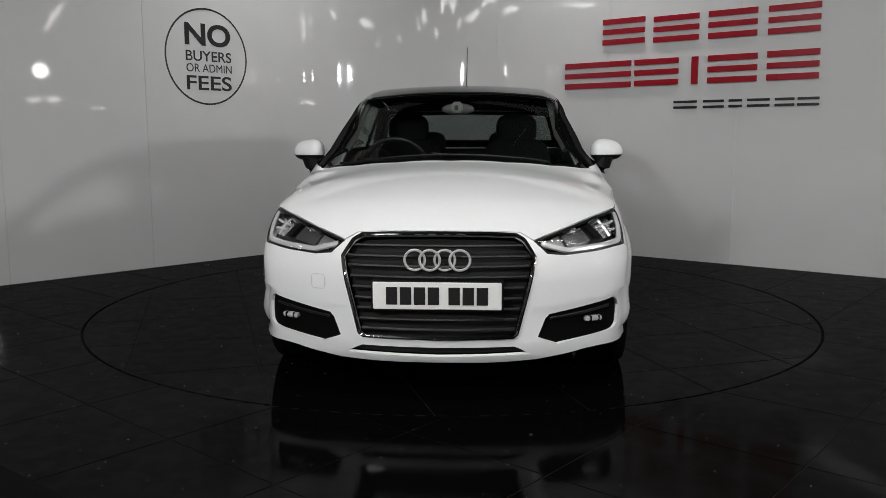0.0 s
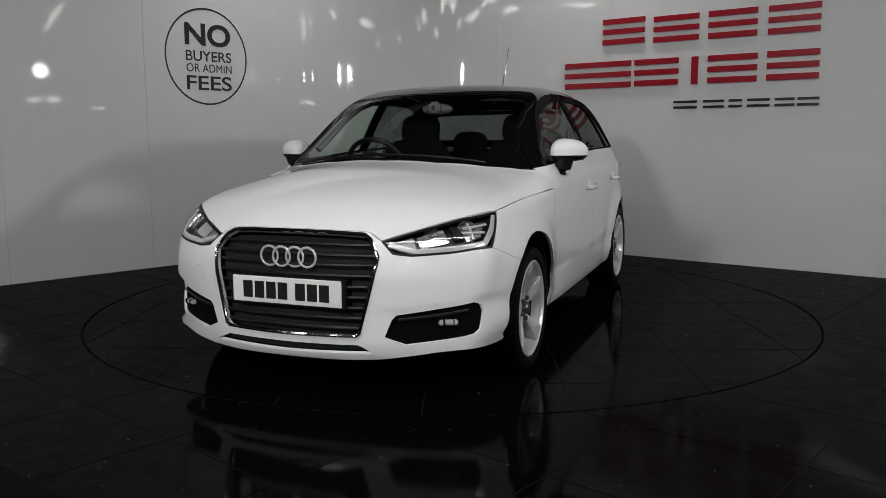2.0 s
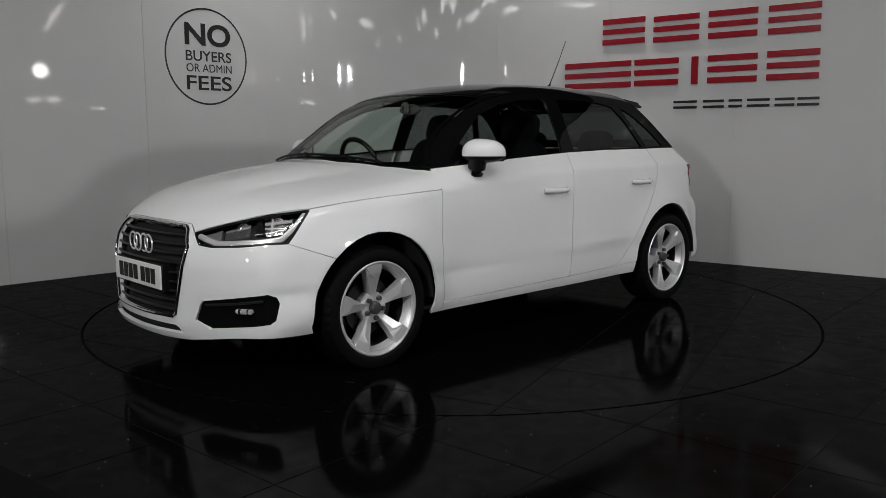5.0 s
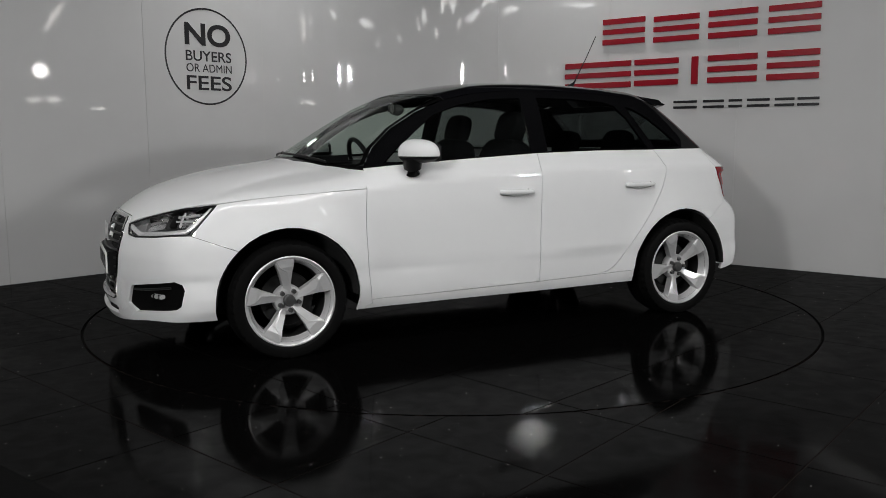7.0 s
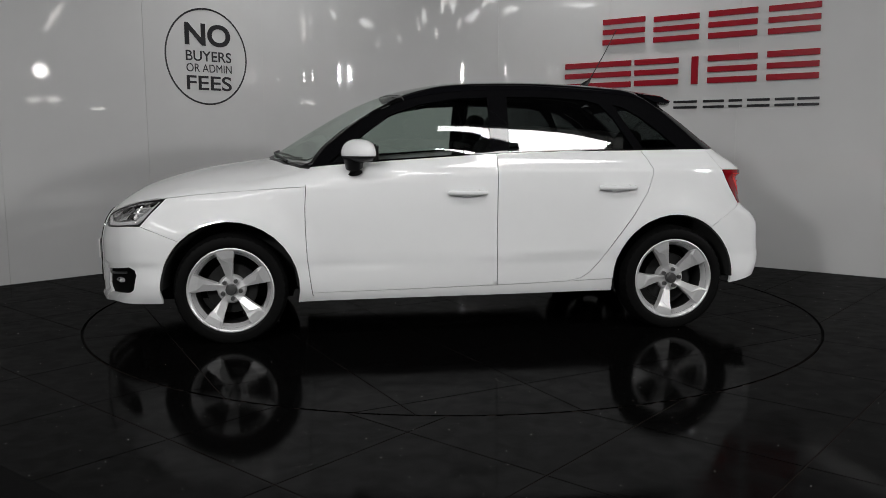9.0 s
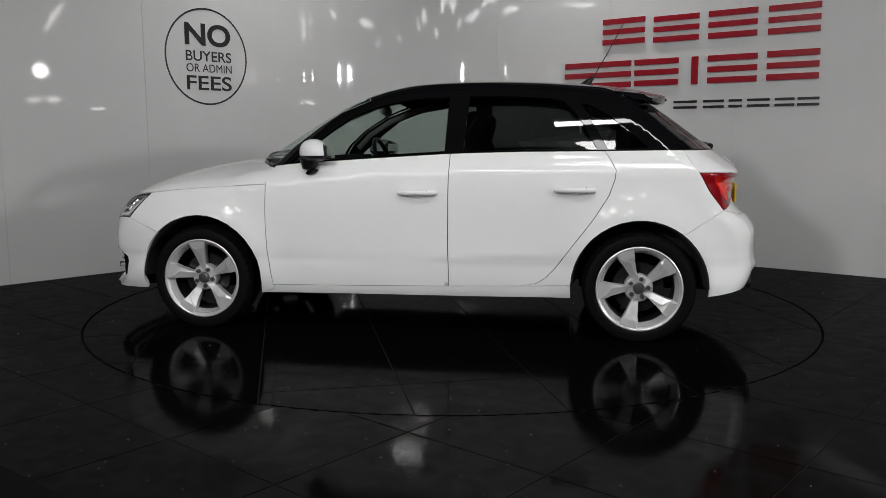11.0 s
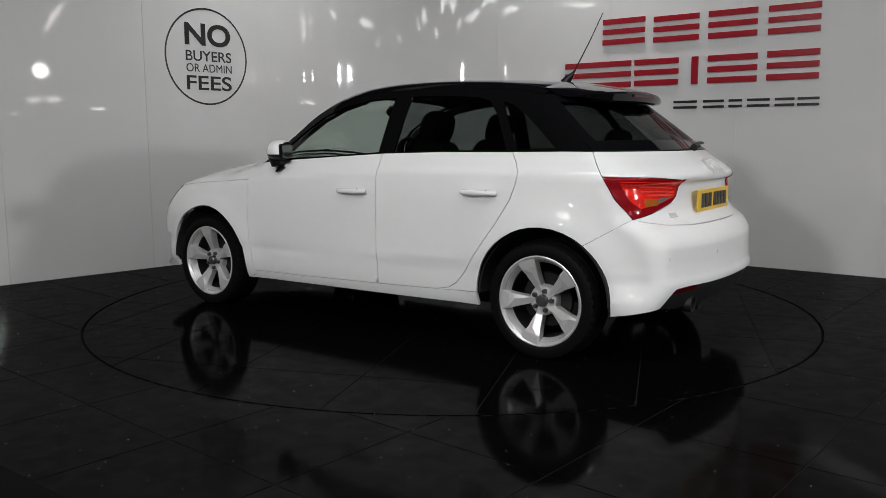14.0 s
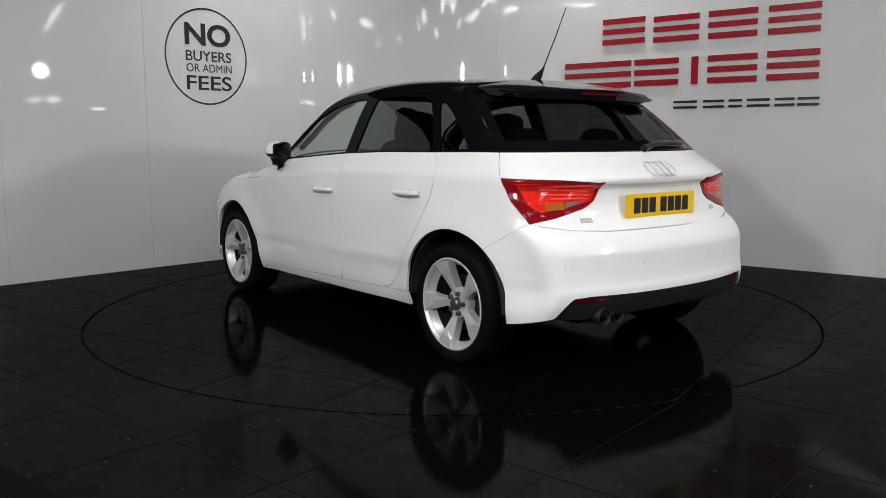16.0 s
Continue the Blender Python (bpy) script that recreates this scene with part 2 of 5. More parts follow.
# ---------------------------------------------------------------- the showroom
CORNER = Vector((-0.374, 3.791))
DIR_L = Vector((-0.6901, -0.7237))
DIR_R = Vector((0.7980, -0.6026))
WALL_H = 3.1
STRIP_AT = 0.24
ARC_T = 1.87


def wall_frame(d):
    """Matrix whose x runs along the wall from the corner, y out of the room and z up."""
    out = Vector((-d.y, d.x)) if Vector((-d.y, d.x)).dot(CORNER) > 0 else Vector((d.y, -d.x))
    return Matrix(((d.x, out.x, 0, CORNER.x), (d.y, out.y, 0, CORNER.y), (0, 0, 1, 0), (0, 0, 0, 1)))


FRAME_L, FRAME_R = wall_frame(DIR_L), wall_frame(DIR_R)


def panel_wall(name, fr, seams, label, strips=False):
    root = tagged(empty(name, fr), label, "wall", kind="structure")
    for a, b in zip(seams, seams[1:]):
        bm = box(bmesh.new(), a + 0.002, b - 0.002, 0.0, 0.05, 0.0, WALL_H, 0.0015)
        part("panel", bm, M_WALL, root)
    bm = bmesh.new()
    for a in seams[:-1]:
        box(bm, a - 0.012, a + 0.012, 0.004, 0.05, 0.002, WALL_H)
        if strips:
            part("cover_strip", box(bmesh.new(), a - 0.008, a + 0.008, -0.004, 0.003, 0.002, WALL_H, 0.001), M_WALL, root)
    box(bm, seams[0], seams[-1], 0.052, 0.12, 0, WALL_H)
    part("backing", bm, M_JOINT, root, smooth=False)
    return root


panel_wall("wall_left", FRAME_L, [1.975, 3.125, 4.27, 5.42, 6.57], "glossy white panelled wall with thin upright joints")
panel_wall("wall_right", FRAME_R, [2.305, 3.49, 4.655, 5.82, 6.99], "glossy white panelled wall with thin upright cover strips", True)
# rounded corner between them
bis = (DIR_L + DIR_R).normalized()
half = math.acos(DIR_L.dot(DIR_R)) / 2
arc_c = CORNER + bis * (ARC_T / math.cos(half))
arc_r = (CORNER + DIR_L * ARC_T - arc_c).length
a0 = math.atan2(*(CORNER + DIR_R * ARC_T - arc_c).yx)
a1 = math.atan2(*(CORNER + DIR_L * ARC_T - arc_c).yx)
line = [(CORNER + DIR_R * 2.303, -bis)] + [(None, a0 + (a1 - a0) * k / 72) for k in range(73)] + [(CORNER + DIR_L * 1.973, -bis)]
cols = []
bm = bmesh.new()
for k, (p, a) in enumerate(line):
    if p is None:
        d = Vector((math.cos(a), math.sin(a)))
        p = arc_c + d * (arc_r + 0.0016 * math.sin(k * 0.9) * math.sin(k * 0.37))
    else:
        d = Vector((FRAME_R[0][1], FRAME_R[1][1])) if k == 0 else Vector((FRAME_L[0][1], FRAME_L[1][1]))
    cols.append([bm.verts.new((*(p + d * r), z)) for r, z in ((0, 0), (0, WALL_H), (0.05, WALL_H), (0.05, 0))])
for a, b in zip(cols, cols[1:]):
    for j in range(4):
        bm.faces.new((a[j], a[(j + 1) % 4], b[(j + 1) % 4], b[j]))
bmesh.ops.recalc_face_normals(bm, faces=bm.faces)
corner_wall = tagged(part("wall_corner", bm, M_WALL, None), "curved glossy white corner panel behind the turntable", "wall", kind="structure")
a = a0 + (a1 - a0) * STRIP_AT
m = Matrix.Translation((*(arc_c + Vector((math.cos(a), math.sin(a))) * arc_r), 0)) @ Matrix.Rotation(a - math.pi / 2, 4, "Z")
part("cover_strip", box(bmesh.new(), -0.008, 0.008, -0.005, 0.003, 0.002, WALL_H, 0.001, m), M_WALL, corner_wall)

TILE = 0.615
TILE_A = radians(50)
R_TABLE = 2.252


def clip_tile(cx, cy, a, size, inside, r):
    """Corners of a tile, or None where it lies wholly on the wrong side of the circle."""
    h = size / 2 - 0.0028
    ca, sa = math.cos(a), math.sin(a)
    pts = [(cx + ca * u - sa * v, cy + sa * u + ca * v) for u, v in ((-h, -h), (h, -h), (h, h), (-h, h))]
    out = []
    sgn = 1 if inside else -1
    f = lambda p: sgn * (r - math.hypot(*p))
    n = 12
    dense = [(p[0] + (q[0] - p[0]) * k / n, p[1] + (q[1] - p[1]) * k / n) for p, q in zip(pts, pts[1:] + pts[:1]) for k in range(n)]
    if all(f(p) <= 0 for p in dense):
        return None
    if all(f(p) >= 0 for p in dense):
        return pts
    for p, q in zip(dense, dense[1:] + dense[:1]):
        fp, fq = f(p), f(q)
        if fp >= 0:
            out.append(p)
        if fp * fq < 0:
            s = fp / (fp - fq)
            out.append((p[0] + (q[0] - p[0]) * s, p[1] + (q[1] - p[1]) * s))
    if not inside:
        # follow the rim between the two cut points
        res = []
        for p, q in zip(out, out[1:] + out[:1]):
            res.append(p)
            if abs(math.hypot(*p) - r) < 1e-3 and abs(math.hypot(*q) - r) < 1e-3:
                b0, b1 = math.atan2(p[1], p[0]), math.atan2(q[1], q[0])
                db = (b1 - b0 + math.pi) % (2 * math.pi) - math.pi
                res += [(r * math.cos(b0 + db * k / 6), r * math.sin(b0 + db * k / 6)) for k in range(1, 6)]
        return res
    res = []
    for p, q in zip(out, out[1:] + out[:1]):
        res.append(p)
        if abs(math.hypot(*p) - r) < 1e-3 and abs(math.hypot(*q) - r) < 1e-3:
            b0, b1 = math.atan2(p[1], p[0]), math.atan2(q[1], q[0])
            db = (b1 - b0 + math.pi) % (2 * math.pi) - math.pi
            res += [(r * math.cos(b0 + db * k / 8), r * math.sin(b0 + db * k / 8)) for k in range(1, 8)]
    return res


def tile_mesh(pts, top=0.0, thick=0.006):
    bm = bmesh.new()
    a = [bm.verts.new((x, y, top)) for x, y in pts]
    b = [bm.verts.new((x, y, top - thick)) for x, y in pts]
    bm.faces.new(a)
    for i in range(len(a)):
        j = (i + 1) % len(a)
        bm.faces.new((a[i], b[i], b[j], a[j]))
    bmesh.ops.recalc_face_normals(bm, faces=bm.faces)
    return bm


def tiled(root, a, off_u, off_v, inside, r, keep):
    ca, sa = math.cos(a), math.sin(a)
    for i in range(-18, 19):
        for j in range(-18, 19):
            u, v = off_u + (i + 0.5) * TILE, off_v + (j + 0.5) * TILE
            cx, cy = ca * u - sa * v, sa * u + ca * v
            if not keep(cx, cy):
                continue
            pts = clip_tile(cx, cy, a, TILE, inside, r)
            if pts and len(pts) > 2:
                part("tile", tile_mesh(pts), M_FLOOR, root, smooth=False)


def annulus(r0, r1, z, steps=160):
    bm = bmesh.new()
    ring = [(bm.verts.new((r0 * math.cos(q), r0 * math.sin(q), z)), bm.verts.new((r1 * math.cos(q), r1 * math.sin(q), z)))
            for q in [2 * math.pi * k / steps for k in range(steps)]]
    for k in range(steps):
        a, b = ring[k], ring[(k + 1) % steps]
        bm.faces.new((a[0], a[1], b[1], b[0]))
    return bm


floor = tagged(empty("floor"), "polished black quartz floor tiles with bright flecks", "floor", kind="structure")
bm = bmesh.new()
box(bm, -9, 9, -10, 6, -0.06, -0.03)
part("subfloor", bm, M_GAP, floor, smooth=False)
part("grout_bed", annulus(R_TABLE + 0.007, 11.0, -0.0022), M_GROUT, floor, smooth=False)


def in_room(x, y):
    p = Vector((x, y)) - CORNER
    nl, nr = Vector((FRAME_L[0][1], FRAME_L[1][1])), Vector((FRAME_R[0][1], FRAME_R[1][1]))
    return p.dot(nl) < 0.45 and p.dot(nr) < 0.45 and -8.4 < y and abs(x) < 6.5


tiled(floor, TILE_A, -1.354, -2.056, False, R_TABLE + 0.007, in_room)

turntable = tagged(empty("turntable"), "round black tiled turntable set flush in the floor", "turntable")
bm = bmesh.new()
bmesh.ops.create_cone(bm, cap_ends=True, segments=160, radius1=R_TABLE - 0.008, radius2=R_TABLE - 0.008, depth=0.02, matrix=Matrix.Translation((0, 0, -0.0125)))
part("deck", bm, M_GROUT, turntable, smooth=False)
tiled(turntable, radians(20), -1.26, 1.14, True, R_TABLE - 0.008, lambda x, y: math.hypot(x, y) < R_TABLE + 0.5)


# ---------------------------------------------------------------- the car: one smooth skin, cut into panels
def curve(*nodes):
    """A smooth function through (x, y) nodes that does not overshoot."""
    xs, ys = np.array([n[0] for n in nodes], float), np.array([n[1] for n in nodes], float)
    if xs[0] > xs[-1]:
        xs, ys = xs[::-1], ys[::-1]
    h, d = np.diff(xs), np.diff(ys) / np.diff(xs)
    m = np.zeros_like(xs)
    w1, w2 = 2 * h[1:] + h[:-1], h[1:] + 2 * h[:-1]
    same = d[:-1] * d[1:] > 0
    with np.errstate(divide="ignore", invalid="ignore"):
        m[1:-1] = np.where(same, (w1 + w2) / (w1 / d[:-1] + w2 / d[1:]), 0)
    m[0], m[-1] = d[0], d[-1]

    def f(x):
        x = np.asarray(x, float)
        c = np.clip(x, xs[0], xs[-1])
        i = np.clip(np.searchsorted(xs, c) - 1, 0, len(h) - 1)
        t = (c - xs[i]) / h[i]
        y = (2 * t**3 - 3 * t**2 + 1) * ys[i] + (t**3 - 2 * t**2 + t) * h[i] * m[i] + (3 * t**2 - 2 * t**3) * ys[i + 1] + (t**3 - t**2) * h[i] * m[i + 1]
        return y + np.where(x < xs[0], (x - xs[0]) * m[0], 0) + np.where(x > xs[-1], (x - xs[-1]) * m[-1], 0)

    return f


WHEEL_X, WHEEL_Z, WHEEL_R = 1.234, 0.296, 0.300
crease_z = curve((2.0, 0.76), (1.5, 0.79), (0.83, 0.84), (0.17, 0.887), (-0.2, 0.903), (-1.07, 0.912), (-1.9, 0.912))
half_width = curve((0.15, 0.765), (0.21, 0.80), (0.26, 0.817), (0.33, 0.824), (0.40, 0.826), (0.46, 0.838), (0.60, 0.846), (0.75, 0.850), (0.86, 0.846),
                   (0.895, 0.843), (0.915, 0.829), (0.96, 0.806), (1.0, 0.785), (1.06, 0.757), (1.2, 0.69), (1.3, 0.632), (1.38, 0.575), (1.45, 0.51))
taper = curve((2.1, 0.16), (1.85, 0.085), (1.65, 0.035), (1.4, 0.012), (1.1, 0.003), (0.5, 0), (-0.6, 0), (-1.1, 0.008), (-1.4, 0.034), (-1.65, 0.075), (-1.95, 0.15))
top_line = curve((2.10, 0.50), (2.05, 0.60), (2.0, 0.672), (1.95, 0.722), (1.84, 0.788), (1.67, 0.856), (1.49, 0.905), (1.30, 0.940), (1.15, 0.959), (1.075, 0.970),
                 (1.03, 0.992), (0.95, 1.042), (0.81, 1.128), (0.63, 1.232), (0.5, 1.296), (0.35, 1.350), (0.2, 1.386), (0.05, 1.410), (-0.15, 1.424), (-0.4, 1.428),
                 (-0.7, 1.420), (-1.0, 1.400), (-1.3, 1.366), (-1.5, 1.338), (-1.9, 1.27))
sweep_back = curve((2.1, 0.10), (1.5, 0.12), (1.2, 0.30), (1.0, 0.46), (0.7, 0.44), (0.3, 0.22), (0.0, 0.0), (-1.0, -0.04), (-1.5, -0.1))
crown = curve((2.1, 0.05), (1.6, 0.07), (1.2, 0.075), (0.9, 0.05), (0.5, 0.045), (0.0, 0.052), (-1.0, 0.055), (-1.6, 0.06))
nose_x = curve((0.10, 1.95), (0.17, 2.002), (0.20, 2.024), (0.26, 2.034), (0.35, 2.034), (0.5, 2.034), (0.6, 2.018), (0.66, 2.0), (0.70, 1.975), (0.8, 1.88))
tail_x = curve((0.12, -1.80), (0.20, -1.86), (0.28, -1.908), (0.36, -1.936), (0.40, -1.940), (0.435, -1.933), (0.50, -1.929), (0.565, -1.929), (0.588, -1.924), (0.62, -1.907), (0.655, -1.877), (0.685, -1.834), (0.74, -1.798),
               (0.80, -1.790), (0.858, -1.790), (0.876, -1.828), (0.90, -1.832), (0.93, -1.808), (1.0, -1.715), (1.05, -1.65), (1.13, -1.545), (1.2, -1.45), (1.275, -1.345), (1.35, -1.24), (1.42, -1.14))
low_crease = curve((1.0, 0.37), (0.72, 0.381), (0.17, 0.407), (-0.2, 0.433), (-0.59, 0.452), (-1.0, 0.465))


def ease(v):
    v = np.clip(v, 0, 1)
    return v * v * (3 - 2 * v)


def faired(f, lo, hi, sigma):
    """The same function with its small waves planed off."""
    xs = np.linspace(lo - 4 * sigma, hi + 4 * sigma, 3000)
    k = np.arange(-3 * sigma, 3 * sigma, xs[1] - xs[0])
    w = np.exp(-0.5 * (k / sigma) ** 2)
    w /= w.sum()
    ys = np.array(f(xs))
    pad = len(w) // 2
    ys = np.convolve(np.concatenate([2 * ys[0] - ys[pad:0:-1], ys, 2 * ys[-1] - ys[-2:-pad - 2:-1]]), w, "valid")[: len(xs)]
    return lambda x: np.interp(x, xs, ys)


half_width = faired(half_width, 0.1, 1.5, 0.006)
top_line = faired(top_line, -1.95, 2.12, 0.016)
crease_z = faired(crease_z, -2.0, 2.1, 0.06)
taper = faired(taper, -2.0, 2.15, 0.03)
tail_x = faired(tail_x, 0.1, 1.45, 0.004)


def smax(a, b, k):
    h = np.maximum(k - np.abs(a - b), 0) / k
    return np.maximum(a, b) + h * h * k * 0.25


def skin(p):
    """Below zero inside the body, zero on its skin."""
    x, y, z = p[:, 0], np.abs(p[:, 1]), p[:, 2]
    zz = z - (crease_z(x) - 0.90) * ease((z - 0.45) / 0.4)
    s = half_width(zz) - taper(x)
    for wx in (WHEEL_X, -WHEEL_X):
        r = np.hypot(x - wx, z - WHEEL_Z)
        s = s + (0.030 if wx > 0 else 0.028) * np.exp(-((r - 0.35) / 0.11) ** 2) * np.clip((z - 0.12) / 0.2, 0, 1)
    s = s - 0.032 * ease((x - 0.85) / 0.5) * ease((z - 0.56) / 0.19)
    s = s - 0.034 * ease((x + 0.15) / 0.6) * ease((z - 0.925) / 0.11) * ease((1.37 - z) / 0.18)
    s = s + np.where(x > 0, 0.024, 0.048) * ease((np.abs(x) - 1.42) / 0.26) * ease((0.50 - z) / 0.26)
    dz = z - low_crease(x)
    fade = np.clip((0.86 - np.abs(x + 0.02)) / 0.4, 0, 1)
    ridge = np.where(dz > 0, np.exp(-np.minimum(30, np.abs(dz) / 0.07)), np.exp(-np.minimum(30, (dz / 0.28) ** 2)))
    s = s + 0.015 * ridge * fade * fade * (3 - 2 * fade)
    a = y - s
    q = x + sweep_back(x) * y * y
    t = top_line(q)
    slope = (top_line(q + 0.01) - top_line(q - 0.01)) / 0.02
    b = (z - (t - crown(x) * (y / 0.7) ** 2.2)) / np.sqrt(1 + slope * slope)
    c = (x - (nose_x(z) - 0.47 * y**2.32)) / 1.1
    d = (tail_x(z) + (0.27 + 0.15 * np.clip((z - 0.8) / 0.2, 0, 1)) * y**2.3 - x) / 1.1
    k = 0.05 + 0.05 * np.clip((z - 0.5) / 0.2, 0, 1)
    v = smax(a, b, 0.07)
    v = smax(v, c, k)
    return smax(v, d, k)


def skin_normal(p):
    e = 0.006
    g = np.stack([skin(p + np.eye(3)[i] * e) - skin(p - np.eye(3)[i] * e) for i in range(3)], 1)
    return g / np.linalg.norm(g, axis=1)[:, None]


CX_F, CX_R = 1.0, -0.9
SC = 0.95


def project(kind, uv):
    """Puts flat panel coordinates on the skin. side: x, z. over: x and the angle from upright, times SC, round the axis z = 0.45.
    front, rear: the angle from straight ahead (behind), times SC, and z."""
    uv = np.asarray(uv, float)
    u, v = uv[:, 0], uv[:, 1]
    zero = np.zeros_like(u)
    if kind == "side":
        o, d, lo, hi = np.stack([u, zero, v], 1), np.stack([zero, zero + 1, zero], 1), 0.0, 1.3
    elif kind == "over":
        o, d, lo, hi = np.stack([u, zero, zero + 0.45], 1), np.stack([zero, np.sin(v / SC), np.cos(v / SC)], 1), 0.0, 1.5
    elif kind == "front":
        o, d, lo, hi = np.stack([zero + CX_F, zero, v], 1), np.stack([np.cos(u / SC), np.sin(u / SC), zero], 1), 0.0, 1.6
    else:
        o, d, lo, hi = np.stack([zero + CX_R, zero, v], 1), np.stack([-np.cos(u / SC), np.sin(u / SC), zero], 1), 0.0, 1.6
    lo, hi = zero + lo, zero + hi
    for _ in range(26):
        m = (lo + hi) / 2
        inside = skin(o + d * m[:, None]) < 0
        lo, hi = np.where(inside, m, lo), np.where(inside, hi, m)
    return o + d * ((lo + hi) / 2)[:, None]


def snap(pts):
    p = np.array(pts, float)
    for _ in range(6):
        p = p - skin_normal(p) * skin(p)[:, None] * 0.8
    return [tuple(q) for q in p]


def flat(kind, pts):
    """Panel coordinates of points (x, y, z) on or near the skin."""
    out = []
    for x, y, z in snap(pts):
        if kind == "side":
            out.append((x, z))
        elif kind == "over":
            out.append((x, SC * math.atan2(y, z - 0.45)))
        elif kind == "front":
            out.append((SC * math.atan2(y, x - CX_F), z))
        else:
            out.append((SC * math.atan2(y, CX_R - x), z))
    return out


def at_yz(kind, pts):
    """Panel coordinates of the nose or tail from y and z alone."""
    out = []
    m = np.linspace(0.3, 1.3, 801)
    x = CX_F + m if kind == "front" else CX_R - m
    for y, z in pts:
        while True:
            ins = np.nonzero(skin(np.stack([x, 0 * x + y, 0 * x + z], 1)) < 0)[0]
            if len(ins):
                break
            y *= 0.985
        out.append((SC * math.atan2(y, m[ins[-1]]), z))
    return out


def side3(pts):
    """Points (x, y, z) on the flank from x and z."""
    return [tuple(q) for q in project("side", pts)]


def rounded(poly, times=2, cut=0.25):
    for _ in range(times):
        poly = [q for a, b in zip(poly, poly[1:] + poly[:1])
                for q in ((a[0] + (b[0] - a[0]) * cut, a[1] + (b[1] - a[1]) * cut), (a[0] + (b[0] - a[0]) * (1 - cut), a[1] + (b[1] - a[1]) * (1 - cut)))]
        cut = 0.25
    return poly


def dense(poly, h):
    out = []
    for a, b in zip(poly, poly[1:] + poly[:1]):
        n = max(1, round(math.dist(a, b) / h))
        out += [(a[0] + (b[0] - a[0]) * k / n, a[1] + (b[1] - a[1]) * k / n) for k in range(n)]
    return out


def inset(poly, d):
    """Moves an outline inwards by d (outwards where d is below zero)."""
    p = np.array(poly)
    area2 = np.sum(p[:, 0] * np.roll(p[:, 1], -1) - np.roll(p[:, 0], -1) * p[:, 1])
    sgn = 1 if area2 > 0 else -1
    e = np.roll(p, -1, 0) - p
    e = e / np.maximum(np.linalg.norm(e, axis=1), 1e-9)[:, None]
    n = np.stack([-e[:, 1], e[:, 0]], 1) * sgn
    m = n + np.roll(n, 1, 0)
    k = np.maximum(np.linalg.norm(m, axis=1), 0.6)
    m = m / (k * k / 2)[:, None]
    return [tuple(q) for q in p + m * d]


def within(poly, q):
    p = np.array(poly)
    x, y = q[:, 0][:, None], q[:, 1][:, None]
    x0, y0 = p[:, 0], p[:, 1]
    x1, y1 = np.roll(x0, -1), np.roll(y0, -1)
    with np.errstate(divide="ignore", invalid="ignore"):
        c = ((y0 > y) != (y1 > y)) & (x < (x1 - x0) * (y - y0) / (y1 - y0) + x0)
    return c.sum(1) % 2 == 1


from mathutils.geometry import delaunay_2d_cdt


